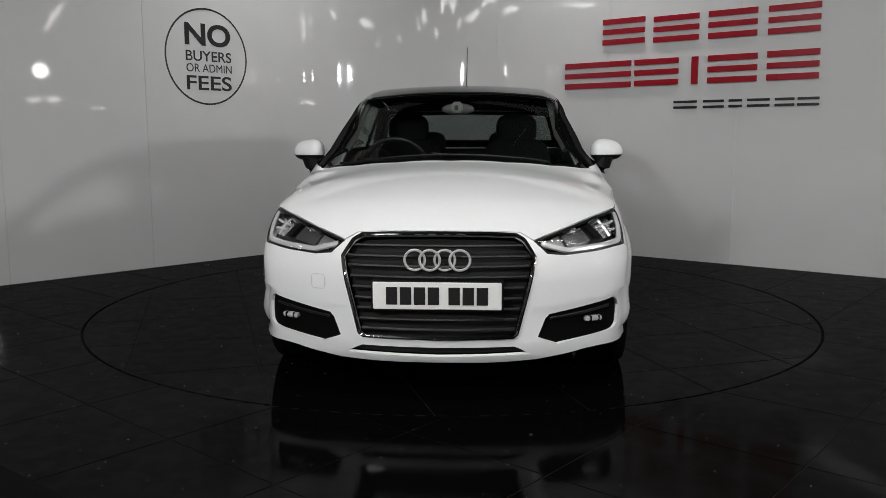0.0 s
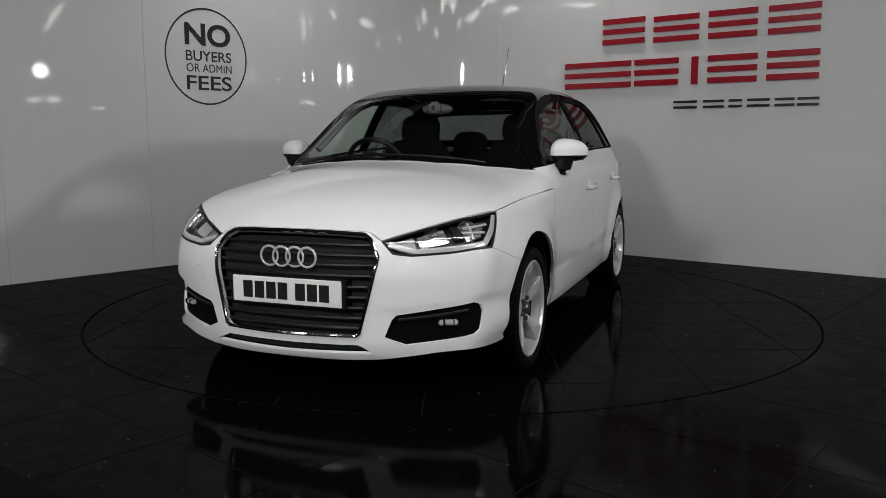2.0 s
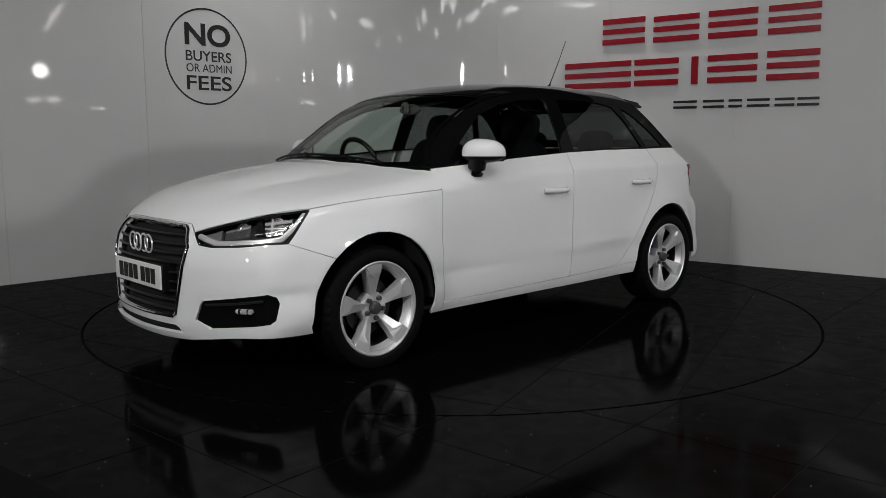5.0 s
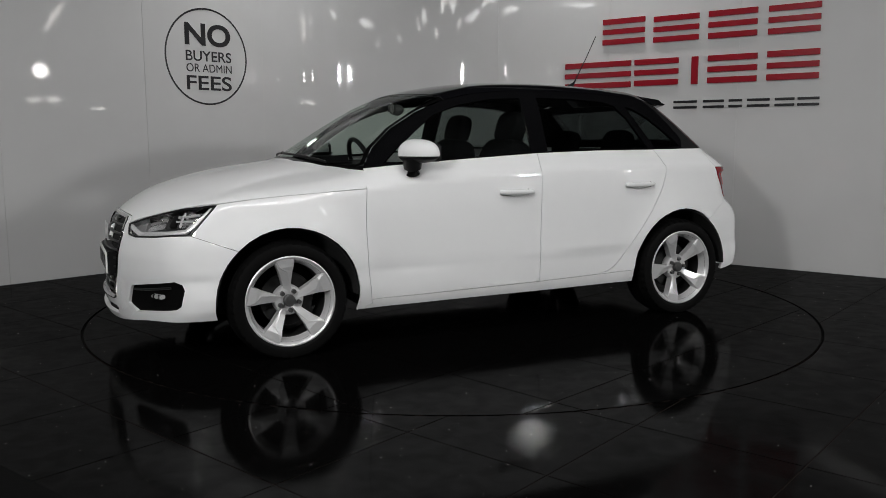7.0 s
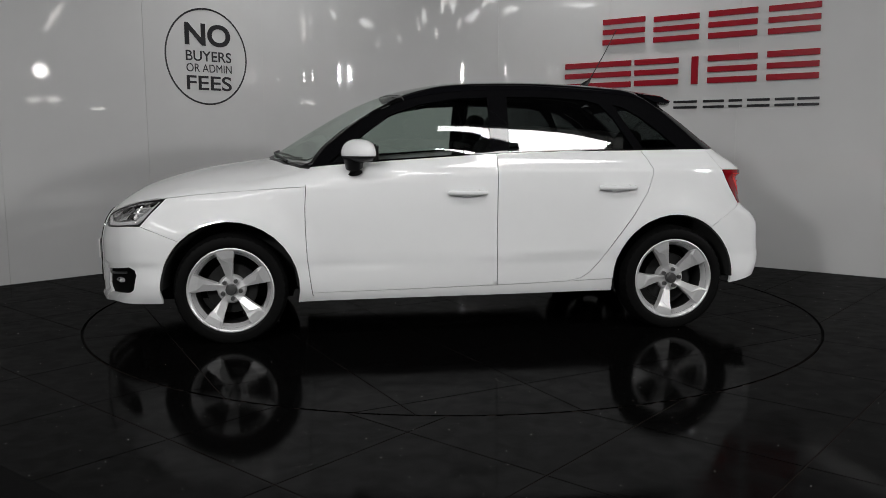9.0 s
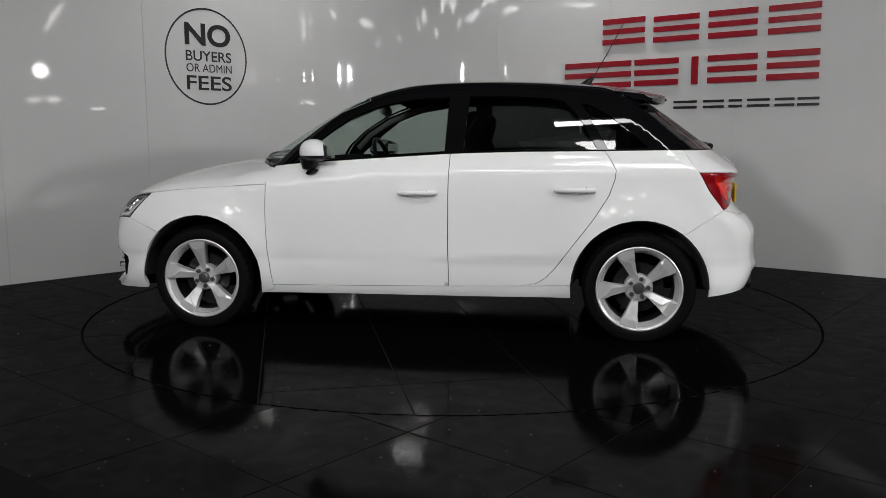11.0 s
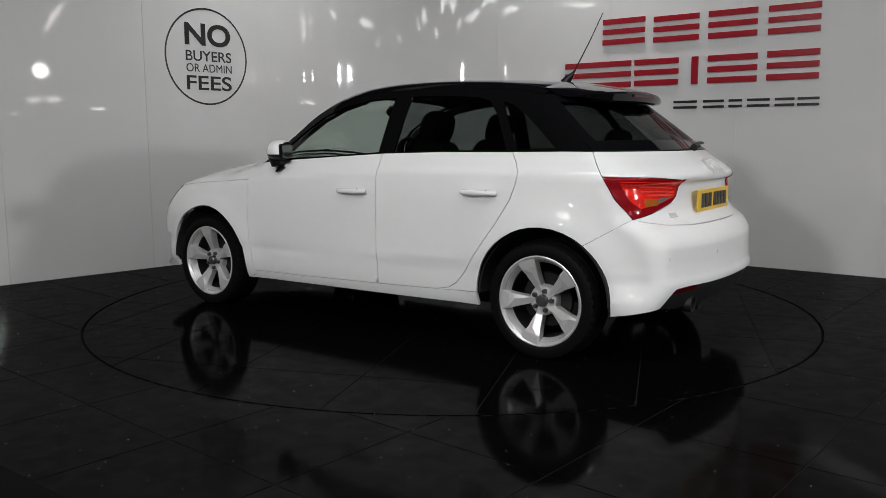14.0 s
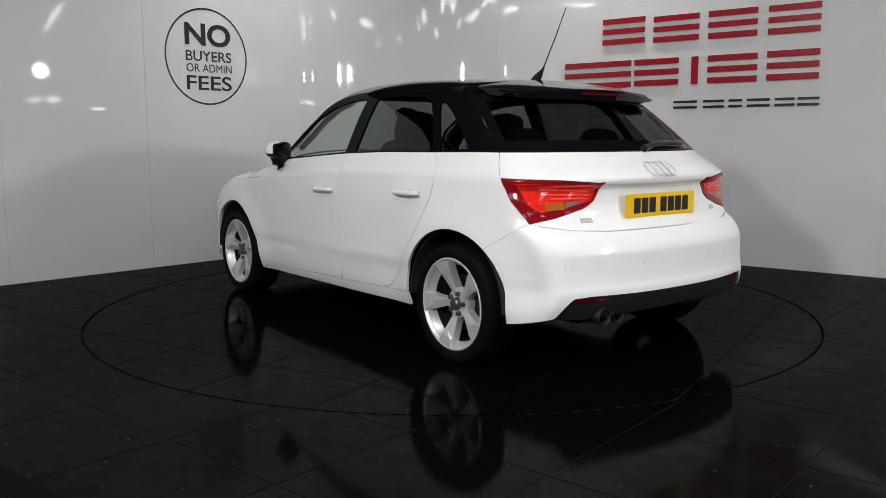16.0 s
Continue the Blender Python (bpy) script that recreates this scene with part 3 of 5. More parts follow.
def panel_mesh(name, kind, outline, mat, holes=(), h=0.03, off=0.0, gap=0.0022, rim=0.014, mirror=False, lift=None):
    """A piece of the skin inside an outline, with turned-in edges. lift: a further offset as a function of the points."""
    loops = [dense(inset(outline, gap), h)] + [dense(inset(q, -gap), h * 0.7) for q in holes]
    pts, edges = [], []
    for lp in loops:
        s = len(pts)
        pts += lp
        edges += [(s + i, s + (i + 1) % len(lp)) for i in range(len(lp))]
    nb = len(pts)
    arr = np.array(loops[0])
    lo, hi = arr.min(0), arr.max(0)
    gx, gy = np.meshgrid(np.arange(lo[0] + h / 2, hi[0], h), np.arange(lo[1] + h / 2, hi[1], h))
    gx[1::2] += h / 2
    g = np.stack([gx.ravel(), gy.ravel()], 1)
    ok = within(loops[0], g)
    for lp in loops[1:]:
        ok &= ~within(lp, g)
    g = g[ok]
    b = np.array(pts)
    if len(g):
        dist = np.min(np.hypot(g[:, None, 0] - b[None, :, 0], g[:, None, 1] - b[None, :, 1]), 1)
        g = g[dist > h * 0.45]
    vs, es, fs, ov, oe, of = delaunay_2d_cdt([Vector(p) for p in pts] + [Vector(p) for p in g], edges, [], 0, 1e-5)
    uv = np.array([(v.x, v.y) for v in vs])
    tri = np.array([f for f in fs if len(f) == 3])
    cen = uv[tri].mean(1)
    ok = within(loops[0], cen)
    for lp in loops[1:]:
        ok &= ~within(lp, cen)
    tri = tri[ok]
    p = project(kind, uv)
    n = skin_normal(p)
    p = p + n * off
    if lift is not None:
        p = p + n * lift(p)[:, None]
    # face direction
    fn = np.cross(p[tri[:, 1]] - p[tri[:, 0]], p[tri[:, 2]] - p[tri[:, 0]])
    flip = np.sum(fn * n[tri[:, 0]], 1) < 0
    tri[flip] = tri[flip][:, ::-1]
    count = {}
    for a, b2, c in tri:
        for e in ((a, b2), (b2, c), (c, a)):
            count[tuple(sorted(e))] = count.get(tuple(sorted(e)), 0) + 1
    verts, norms, faces = [tuple(q) for q in p], [tuple(q) for q in n], [tuple(int(i) for i in f) for f in tri]
    if rim:
        made = {}
        for a, b2, c in tri:
            for e in ((a, b2), (b2, c), (c, a)):
                if count[tuple(sorted(e))] == 1:
                    ids = []
                    t = p[e[1]] - p[e[0]]
                    for i in e:
                        o = np.cross(t, n[i])
                        o = o / max(np.linalg.norm(o), 1e-9)
                        for depth in (0, rim):
                            ids.append(len(verts))
                            verts.append(tuple(p[i] - n[i] * depth))
                            norms.append(tuple(o))
                    faces.append((ids[0], ids[1], ids[3], ids[2]))
    sets = [(verts, norms, faces)]
    if mirror:
        sets = [([(x, -y, z) for x, y, z in verts], [(x, -y, z) for x, y, z in norms], [f[::-1] for f in faces])]
    v, nn, f = sets[0]
    me = bpy.data.meshes.new(name)
    me.from_pydata(v, [], f)
    me.materials.append(mat)
    me.polygons.foreach_set("use_smooth", [True] * len(me.polygons))
    me.normals_split_custom_set_from_vertices(nn)
    return me


def skin_path(kind, uv, off=0.0, closed=True, h=0.03):
    poly = dense(uv, h) if closed else dense(uv, h)[: len(dense(uv, h)) - max(1, round(math.dist(uv[-1], uv[0]) / h)) + 1]
    p = project(kind, poly)
    n = skin_normal(p)
    return [tuple(q) for q in p + n * off], [tuple(q) for q in n]


car = tagged(empty("car"), "white five-door hatchback with black roof, parked on turntable", "car")
OFF = (0.086, 0.067)


def both(name, kind, outline, mat, parent, label="", **kw):
    """The same panel on both sides of the car; returns the pair."""
    return [part(name, panel_mesh(name, kind, outline, mat, mirror=m, **kw), mat, parent, label) for m in (False, True)]


def arc(cx, cz, r, a, b, n=14):
    return [(cx + r * math.cos(radians(a + (b - a) * k / n)), cz + r * math.sin(radians(a + (b - a) * k / n))) for k in range(n + 1)]


ARCH_R = 0.362
ARCH_Z = 0.292
SEAM_FRONT = [(0.829, 0.832), (0.836, 0.72), (0.836, 0.60), (0.828, 0.44), (0.806, 0.258)]
SEAM_MID = [(-0.212, 1.003), (-0.211, 0.93), (-0.207, 0.762), (-0.205, 0.513), (-0.21, 0.276)]
SEAM_REAR = [(-1.04, 1.017), (-1.075, 0.965), (-1.10, 0.916), (-1.095, 0.87), (-1.066, 0.784), (-0.987, 0.657), (-0.868, 0.499), (-0.79, 0.39), (-0.74, 0.335), (-0.69, 0.303), (-0.61, 0.287)]
BELT = [(0.808, 0.933), (0.70, 0.945), (0.53, 0.958), (0.163, 0.981), (-0.211, 1.003), (-0.595, 1.014), (-1.04, 1.017), (-1.30, 1.02), (-1.45, 1.02)]
LAMP_REAR = [(1.558, 0.774), (1.625, 0.706), (1.692, 0.630)]
HATCH_EDGE = [(-1.45, 1.02), (-1.488, 0.96), (-1.528, 0.905), (-1.588, 0.80), (-1.665, 0.705)]
BONNET_LINE = [(1.558, 0.774), (1.40, 0.793), (1.243, 0.806), (1.03, 0.82), (0.829, 0.832)]

def dish(x, z, n=20):
    """Rim of the finger dish behind a door handle."""
    return [(x + 0.060 * math.cos(q), z + 0.043 * math.sin(q)) for q in [2 * math.pi * k / n for k in range(n)]]


HANDLES = ((0.062, 0.792), (-0.785, 0.812))
DISHES = [dish(x - 0.105, z + 0.006) for x, z in HANDLES]

# front wing
both("front_wing", "side", BONNET_LINE + SEAM_FRONT[1:] + [(0.80, 0.236), (0.872, 0.209)] + arc(WHEEL_X, ARCH_Z, ARCH_R, 194, 46) + LAMP_REAR[::-1][:-1], M_PAINT, car, gap=0.0014)
# doors
doors_f = both("front_door", "side", [(0.808, 0.933), (0.829, 0.86)] + SEAM_FRONT + SEAM_MID[::-1] + BELT[3:0:-1], M_PAINT, car, holes=DISHES[:1])
doors_r = both("rear_door", "side", SEAM_MID + [(-0.40, 0.281)] + SEAM_REAR[::-1] + BELT[5:4:-1], M_PAINT, car, holes=DISHES[1:])
# sills
both("sill", "side", [(0.872, 0.209), (0.80, 0.236), (0.806, 0.258), (0.36, 0.265), (-0.21, 0.276), (-0.61, 0.287), (-0.70, 0.289), (-0.871, 0.297), (-0.875, 0.224), (-0.3, 0.218), (0.36, 0.215)], M_PAINT, car)
# rear quarter
both("rear_quarter_panel", "side", [(-1.04, 1.017)] + SEAM_REAR[1:] + [(-0.70, 0.289)] + arc(-WHEEL_X, ARCH_Z, ARCH_R, 1, 128) + [(-1.56, 0.64)] + HATCH_EDGE[::-1] + [(-1.30, 1.02)], M_PAINT, car, gap=0.0014)

# bonnet
HL_TOP = [(1.558, 0.755, 0.777), (1.70, 0.66, 0.752), (1.83, 0.53, 0.715), (1.945, 0.392, 0.683)]
NOSE_EDGE = [tuple(q) for q in project("front", at_yz("front", [(0.335, 0.699), (0.27, 0.7035), (0.2, 0.705), (0.1, 0.706)]))]
half_b = side3(BONNET_LINE[::-1]) + HL_TOP[1:] + NOSE_EDGE
rear_b = [(1.075, 0.0, 0.972), (1.045, 0.28, 0.965), (0.96, 0.52, 0.955), (0.87, 0.68, 0.945), (0.808, 0.755, 0.933)]
outline = flat("over", half_b) + flat("over", [tuple(project("front", at_yz("front", [(0.0, 0.706)]))[0])]) + [(u, -v) for u, v in flat("over", half_b)[::-1]]
outline += [(u, -v) for u, v in flat("over", rear_b[::-1])] + flat("over", rear_b[1:])
part("bonnet", panel_mesh("bonnet", "over", outline, M_PAINT, h=0.032), M_PAINT, car)

# roof frame and glass
RAIL = [(0.79, 0.955), (0.72, 1.04), (0.60, 1.14), (0.45, 1.232), (0.28, 1.298), (0.10, 1.335), (-0.1, 1.353), (-0.4, 1.36), (-0.7, 1.352), (-0.92, 1.338), (-1.04, 1.324), (-1.12, 1.305)]
WIN_F = [(0.705, 0.957), (0.615, 1.028), (0.49, 1.124), (0.365, 1.212), (0.20, 1.270), (0.0, 1.304), (-0.185, 1.312), (-0.178, 1.01), (0.163, 0.988)]
WIN_R = [(-0.285, 1.012), (-0.300, 1.316), (-0.55, 1.313), (-0.75, 1.299), (-0.83, 1.277), (-0.90, 1.20), (-1.0, 1.026), (-0.6, 1.022)]
WIN_Q = [(-1.06, 1.028), (-0.955, 1.20), (-0.915, 1.272), (-0.97, 1.258), (-1.06, 1.205), (-1.15, 1.135), (-1.265, 1.035)]
frame_out = [(0.808, 0.933)] + RAIL + [(-1.29, 1.16), (-1.45, 1.02)] + BELT[-2:0:-1]
frames = both("window_surround", "side", frame_out, M_SURROUND, car, "gloss black pillars and window surround", holes=[WIN_F, WIN_R, WIN_Q], gap=0.001, h=0.028)
for nm, win, mat, lab in (("front_side_window", WIN_F, M_SIDE_GLASS, "clear glass"), ("rear_side_window", WIN_R, M_PRIVACY, "dark tinted glass"), ("quarter_window", WIN_Q, M_PRIVACY, "dark tinted glass")):
    for ob in both(nm, "side", win, mat, car, lab, off=-0.006, gap=-0.002, rim=0, h=0.035):
        ob.visible_shadow = False
rail3 = project("side", RAIL)
rail_o = flat("over", [tuple(q) for q in rail3])
scr = [q for q in rail_o if q[0] > 0.25]
outline = [(0.355, 0.0), (0.35, 0.16), (0.325, 0.36)] + scr[::-1] + flat("over", rear_b[::-1])[1:]
outline = outline + [(u, -v) for u, v in outline[::-1]][1:-1]
ob = part("windscreen", panel_mesh("windscreen", "over", outline, M_GLASS, off=-0.004, gap=0.004, rim=0, h=0.035), M_GLASS, car, "clear glass")
ob.visible_shadow = False
# dark band printed round the windscreen
ins = inset(outline, 0.028)
part("windscreen_border", panel_mesh("windscreen_border", "over", outline, M_BORDER, holes=[ins], off=-0.002, gap=0.003, rim=0, h=0.03), M_BORDER, car, "black printed glass border")
roof_edge = [q for q in rail_o if q[0] < 0.3]
outline = [(0.355, 0.0), (0.35, 0.16), (0.325, 0.36)] + roof_edge + [(-1.19, 0.30), (-1.22, 0.0)]
outline = outline + [(u, -v) for u, v in outline[::-1]][1:-1]
part("roof", panel_mesh("roof", "over", outline, M_ROOF, h=0.035, gap=0.001), M_ROOF, car, "gloss black roof panel")

def along(a, b, n=6):
    """Points between a and b, without the two ends."""
    return [(a[0] + (b[0] - a[0]) * k / n, a[1] + (b[1] - a[1]) * k / n) for k in range(1, n)]


# front bumper with its openings
GRILLE = [(0.0, 0.697), (0.20, 0.695), (0.315, 0.69), (0.348, 0.672), (0.392, 0.606), (0.322, 0.294), (0.305, 0.282), (0.0, 0.278)]
GRILLE = GRILLE + [(-y, z) for y, z in GRILLE[::-1]][1:-1]
FOG = [(0.418, 0.272), (0.448, 0.346), (0.465, 0.364), (0.752, 0.408), (0.776, 0.396), (0.784, 0.37), (0.776, 0.29), (0.757, 0.272), (0.50, 0.236)]
SLOT = [(0.0, 0.240), (0.31, 0.242), (0.372, 0.216), (0.0, 0.209)]
SLOT = SLOT + [(-y, z) for y, z in SLOT[::-1]][1:-1]
HL_LOW = side3(LAMP_REAR[2:]) + [(1.74, 0.71, 0.614), (1.80, 0.63, 0.604), (1.875, 0.50, 0.597), (1.912, 0.436, 0.606), (1.945, 0.392, 0.683)]
hb = flat("front", side3([(1.585, 0.220)] + arc(WHEEL_X, ARCH_Z, ARCH_R, -6, 46, 8) + along((1.486, 0.552), (1.692, 0.630))) + HL_LOW + NOSE_EDGE)
hb = at_yz("front", [(0.0, 0.186), (0.2, 0.186), (0.40, 0.193), (0.60, 0.212)]) + hb
outline = hb + at_yz("front", [(0.0, 0.706)]) + [(-u, v) for u, v in hb[::-1]][0:-1]
GR, FO, SL = at_yz("front", GRILLE), at_yz("front", FOG), at_yz("front", SLOT)
FOr = [(-u, v) for u, v in FO]


def bumper_form(p):
    """Chin lip along the bottom, and the sunken fields round the fog lamps under a brow."""
    y, z = np.abs(p[:, 1]), p[:, 2]
    lip = 0.016 * ease((0.235 - z) / 0.02) * ease((z - 0.17) / 0.02) * ease((0.70 - y) / 0.2)
    field = -0.022 * ease((z - 0.225) / 0.02) * ease((0.445 - 0.10 * (0.75 - y) - z) / 0.022) * ease((y - 0.36) / 0.05) * ease((0.84 - y) / 0.03)
    return lip + field


bumper = part("front_bumper", panel_mesh("front_bumper", "front", outline, M_PAINT, holes=[GR, FO, FOr, SL], h=0.017, gap=0.0006, rim=0.02, lift=bumper_form), M_PAINT, car)
# grille
gp, gn = skin_path("front", GR, 0.004, h=0.02)
part("grille_surround", tube(gp, 0.0085, 8, True, 0.8, gn), M_CHROME, bumper, "chrome grille surround")
part("grille_backing", panel_mesh("grille_backing", "front", GR, M_UNDER, off=-0.045, gap=-0.004, rim=0, h=0.04), M_UNDER, bumper)
def slat(y0, z, thick=0.0075, off=-0.012):
    uv = at_yz("front", [(-y0 + 2 * y0 * k / 16, z) for k in range(17)])
    p = project("front", uv)
    p = p + skin_normal(p) * off
    return tube([tuple(q) for q in p], thick, 6, False, 0.9)
for z in (0.655, 0.612, 0.572, 0.528, 0.482, 0.438, 0.395, 0.352, 0.312):
    y0 = (0.318 + (z - 0.268) / (0.606 - 0.268) * 0.074 if z < 0.606 else 0.392 - (z - 0.606) * 0.66) - 0.012
    part("grille_slat", slat(y0, z), M_SLAT, bumper)
for sgn, op in ((1, FO), (-1, FOr)):
    part("fog_lamp_recess", panel_mesh("fog_lamp_recess", "front", op, M_VOID, off=-0.035, gap=-0.006, rim=0, h=0.04), M_VOID, bumper, "black fog lamp housing")
    c = project("front", at_yz("front", [(sgn * 0.648, 0.330)]))[0]
    m = Matrix.Translation(c - np.array((0.024, 0, 0))) @ Matrix.Rotation(sgn * radians(28), 4, "Z")
    gp, gn = skin_path("front", at_yz("front", [(sgn * 0.47, 0.345), (sgn * 0.60, 0.358), (sgn * 0.735, 0.378)]), -0.026, closed=False, h=0.02)
    part("recess_louvre", tube(gp, 0.006, 6, False, 0.6, gn), M_SLAT, bumper)
    part("fog_lamp", box(bmesh.new(), -0.02, 0.010, -0.040, 0.040, -0.010, 0.010, 0.005, m), M_SILVER, bumper, "clear silver fog lamp")
    part("fog_lamp_divider", box(bmesh.new(), -0.01, 0.013, -0.022, -0.014, -0.012, 0.012, 0.001, m), M_VOID, bumper)
    part("fog_lamp_divider", box(bmesh.new(), -0.01, 0.013, 0.020, 0.024, -0.012, 0.012, 0.001, m), M_VOID, bumper)
part("lower_intake", panel_mesh("lower_intake", "front", SL, M_UNDER, off=-0.02, gap=-0.004, rim=0, h=0.04), M_UNDER, bumper)


def rings(parent, centre, normal_x, r, step, thick):
    for k in range(4):
        y = (k - 1.5) * step
        pts = [(centre[0] + normal_x * 0.004 * (k % 2), centre[1] + y + r * math.cos(q), centre[2] + r * math.sin(q)) for q in [2 * math.pi * i / 40 for i in range(40)]]
        nrm = [(normal_x, 0, 0)] * 40
        part("badge_ring", tube(pts, thick, 8, True, 0.6, nrm), M_RING, parent, "chrome badge ring")


rings(bumper, (2.012, 0, 0.597), 1, 0.041, 0.061, 0.0054)


def number_plate(name, x, z, face, mat, label):
    b = bmesh.new()
    box(b, min(x, x + face * 0.008), max(x, x + face * 0.008), -0.26, 0.26, z - 0.0555, z + 0.0555, 0.003)
    pl = part(name, b, mat, car, label)
    xs = x + face * 0.010
    w, gapw = 0.046, 0.0105
    y = -0.206
    for k in range(7):
        if k == 4:
            y += 0.027
        bar = bmesh.new()
        box(bar, xs - 0.0012, xs + 0.0012, y, y + w, z - 0.036, z + 0.036, 0.001)
        part("bar", bar, M_INK, pl)
        y += w + gapw
    return pl


pl = number_plate("front_number_plate", 2.032, 0.455, 1, M_PLATE, "white plate with black bars")
bm = bmesh.new()
box(bm, 1.95, 2.028, -0.27, 0.27, 0.39, 0.515, 0.004)
part("plate_holder", bm, M_TRIM, bumper)

# headlamps
HL = side3(LAMP_REAR[:1]) + HL_TOP[1:] + HL_LOW[::-1][1:] + side3(LAMP_REAR[1:2])
hl = flat("front", HL)
for sgn in (1, -1):
    o = [(sgn * u, v) for u, v in hl]
    lamp = part("headlamp", panel_mesh("headlamp", "front", o, M_BEZEL, off=-0.05, gap=-0.002, rim=0, h=0.03), M_BEZEL, car, "clear headlamp with silver reflectors")
    gp, gn = skin_path("front", inset(o, 0.004), -0.004, h=0.02)
    part("lamp_rim", tube(gp, 0.006, 6, True, 0.8, gn), M_TRIM, lamp)
    cov = part("lamp_cover", panel_mesh("lamp_cover", "front", o, M_LENS, off=-0.001, gap=0.003, rim=0, h=0.03), M_LENS, lamp, "clear lamp cover")
    cov.visible_shadow = False
    low = [(sgn * u, v) for u, v in flat("front", [(1.585, 0.765, 0.757), (1.638, 0.77, 0.703), (1.70, 0.748, 0.642), (1.765, 0.67, 0.622), (1.86, 0.52, 0.612), (1.92, 0.42, 0.655)])]
    gp, gn = skin_path("front", low, -0.012, closed=False, h=0.02)
    part("lamp_strip", tube(gp, 0.0135, 8, False, 0.7, gn), M_SILVER, lamp, "silver running lamp strip")
    def glint(name, pts, mat, off, label, parent=lamp):
        q = [(sgn * u, v) for u, v in flat("front", pts)]
        return part(name, panel_mesh(name, "front", q, mat, off=off, gap=0.001, h=0.015, rim=0.02), mat, parent, label)

    glint("inner_reflector", [(1.925, 0.42, 0.672), (1.86, 0.50, 0.70), (1.85, 0.515, 0.625), (1.90, 0.46, 0.625)], M_GREY_TRIM, -0.030, "grey inner reflector")
    glint("main_reflector", [(1.855, 0.515, 0.70), (1.77, 0.60, 0.728), (1.765, 0.62, 0.64), (1.845, 0.53, 0.625)], M_REFLECT, -0.034, "silver main beam reflector")
    glint("outer_reflector", [(1.725, 0.645, 0.735), (1.625, 0.74, 0.752), (1.685, 0.735, 0.668), (1.725, 0.68, 0.645)], M_REFLECT, -0.034, "silver dipped beam reflector")
    glint("dark_divider", [(1.752, 0.62, 0.735), (1.735, 0.638, 0.742), (1.728, 0.672, 0.655), (1.75, 0.64, 0.65)], M_TRIM, -0.03, "black lamp divider")
    for a0, b0 in (((1.72, 0.665, 0.70), (1.64, 0.745, 0.725)), ((1.725, 0.67, 0.675), (1.67, 0.745, 0.69)), ((1.70, 0.68, 0.735), (1.71, 0.70, 0.65))):
        gp, gn = skin_path("front", [(sgn * u, v) for u, v in flat("front", [a0, b0])], -0.02, closed=False, h=0.02)
        part("lamp_blade", tube(gp, 0.006, 6, False, 1.0, gn), M_SILVER, lamp, "bright silver trim blade")
    for (x, y, z, r) in ((1.665, 0.665, 0.697, 0.036), (1.77, 0.55, 0.675, 0.034)):
        b = lathe([(0.004, 0.03), (r * 0.5, 0.027), (r * 0.85, 0.012), (r, 0.0), (r * 1.15, 0.0)], 28)
        bmesh.ops.transform(b, matrix=Matrix.Translation((x, sgn * y, z)) @ Matrix.Rotation(radians(-90 + sgn * 30), 4, "Z"), verts=b.verts)
        part("lamp_bowl", b, M_REFLECT, lamp, "silver reflector bowl")

# rear bumper, hatch, lamps
TL = side3(HATCH_EDGE[2:3]) + [ (-1.70, 0.62, 0.895), (-1.79, 0.42, 0.872), (-1.80, 0.385, 0.862), (-1.80, 0.43, 0.80), (-1.785, 0.475, 0.775), (-1.73, 0.62, 0.735), ] + side3(HATCH_EDGE[:2:-1])
tl = flat("rear", TL)
hb = flat("rear", side3([(-1.60, 0.25)] + arc(-WHEEL_X, ARCH_Z, ARCH_R, 187, 128, 8) + along((-1.457, 0.577), (-1.56, 0.64)) + [(-1.56, 0.64)] + along((-1.56, 0.64), (-1.665, 0.705)) + [(-1.665, 0.705)]) + [(-1.70, 0.70, 0.69), (-1.77, 0.58, 0.668)])
lowedge = at_yz("rear", [(0.0, 0.385), (0.30, 0.385), (0.55, 0.387), (0.63, 0.38), (0.665, 0.345), (0.70, 0.292), (0.76, 0.278)])
outline = lowedge + hb + at_yz("rear", [(0.40, 0.662), (0.0, 0.662)]) + [(-u, v) for u, v in hb[::-1]] + [(-u, v) for u, v in lowedge[::-1]][:-1]


def rear_form(p):
    """The lip over the black insert."""
    z, y = p[:, 2], np.abs(p[:, 1])
    return 0.006 * ease((0.425 - z) / 0.03) * ease((z - 0.37) / 0.01) * ease((0.70 - y) / 0.15)


rb = part("rear_bumper", panel_mesh("rear_bumper", "rear", outline, M_PAINT, h=0.014, gap=0.0004, rim=0.02, lift=rear_form), M_PAINT, car)
dif = at_yz("rear", [(0.0, 0.392), (0.30, 0.392), (0.55, 0.394), (0.63, 0.386), (0.67, 0.345), (0.705, 0.285), (0.55, 0.268), (0.25, 0.285), (0.0, 0.288)])
dif = dif + [(-u, v) for u, v in dif[::-1]][1:-1]
part("diffuser", panel_mesh("diffuser", "rear", dif, M_PLASTIC, off=-0.014, gap=-0.003, h=0.03), M_PLASTIC, rb, "textured black lower bumper insert")
for sgn in (1, -1):
    rf = [(sgn * u, v) for u, v in at_yz("rear", [(0.625, 0.378), (0.60, 0.384), (0.44, 0.384), (0.47, 0.36), (0.64, 0.352)])]
    part("reflector", panel_mesh("reflector", "rear", rf, M_RED_DARK, off=-0.006, gap=0.001, h=0.02), M_RED_DARK, rb, "dark red reflector strip")
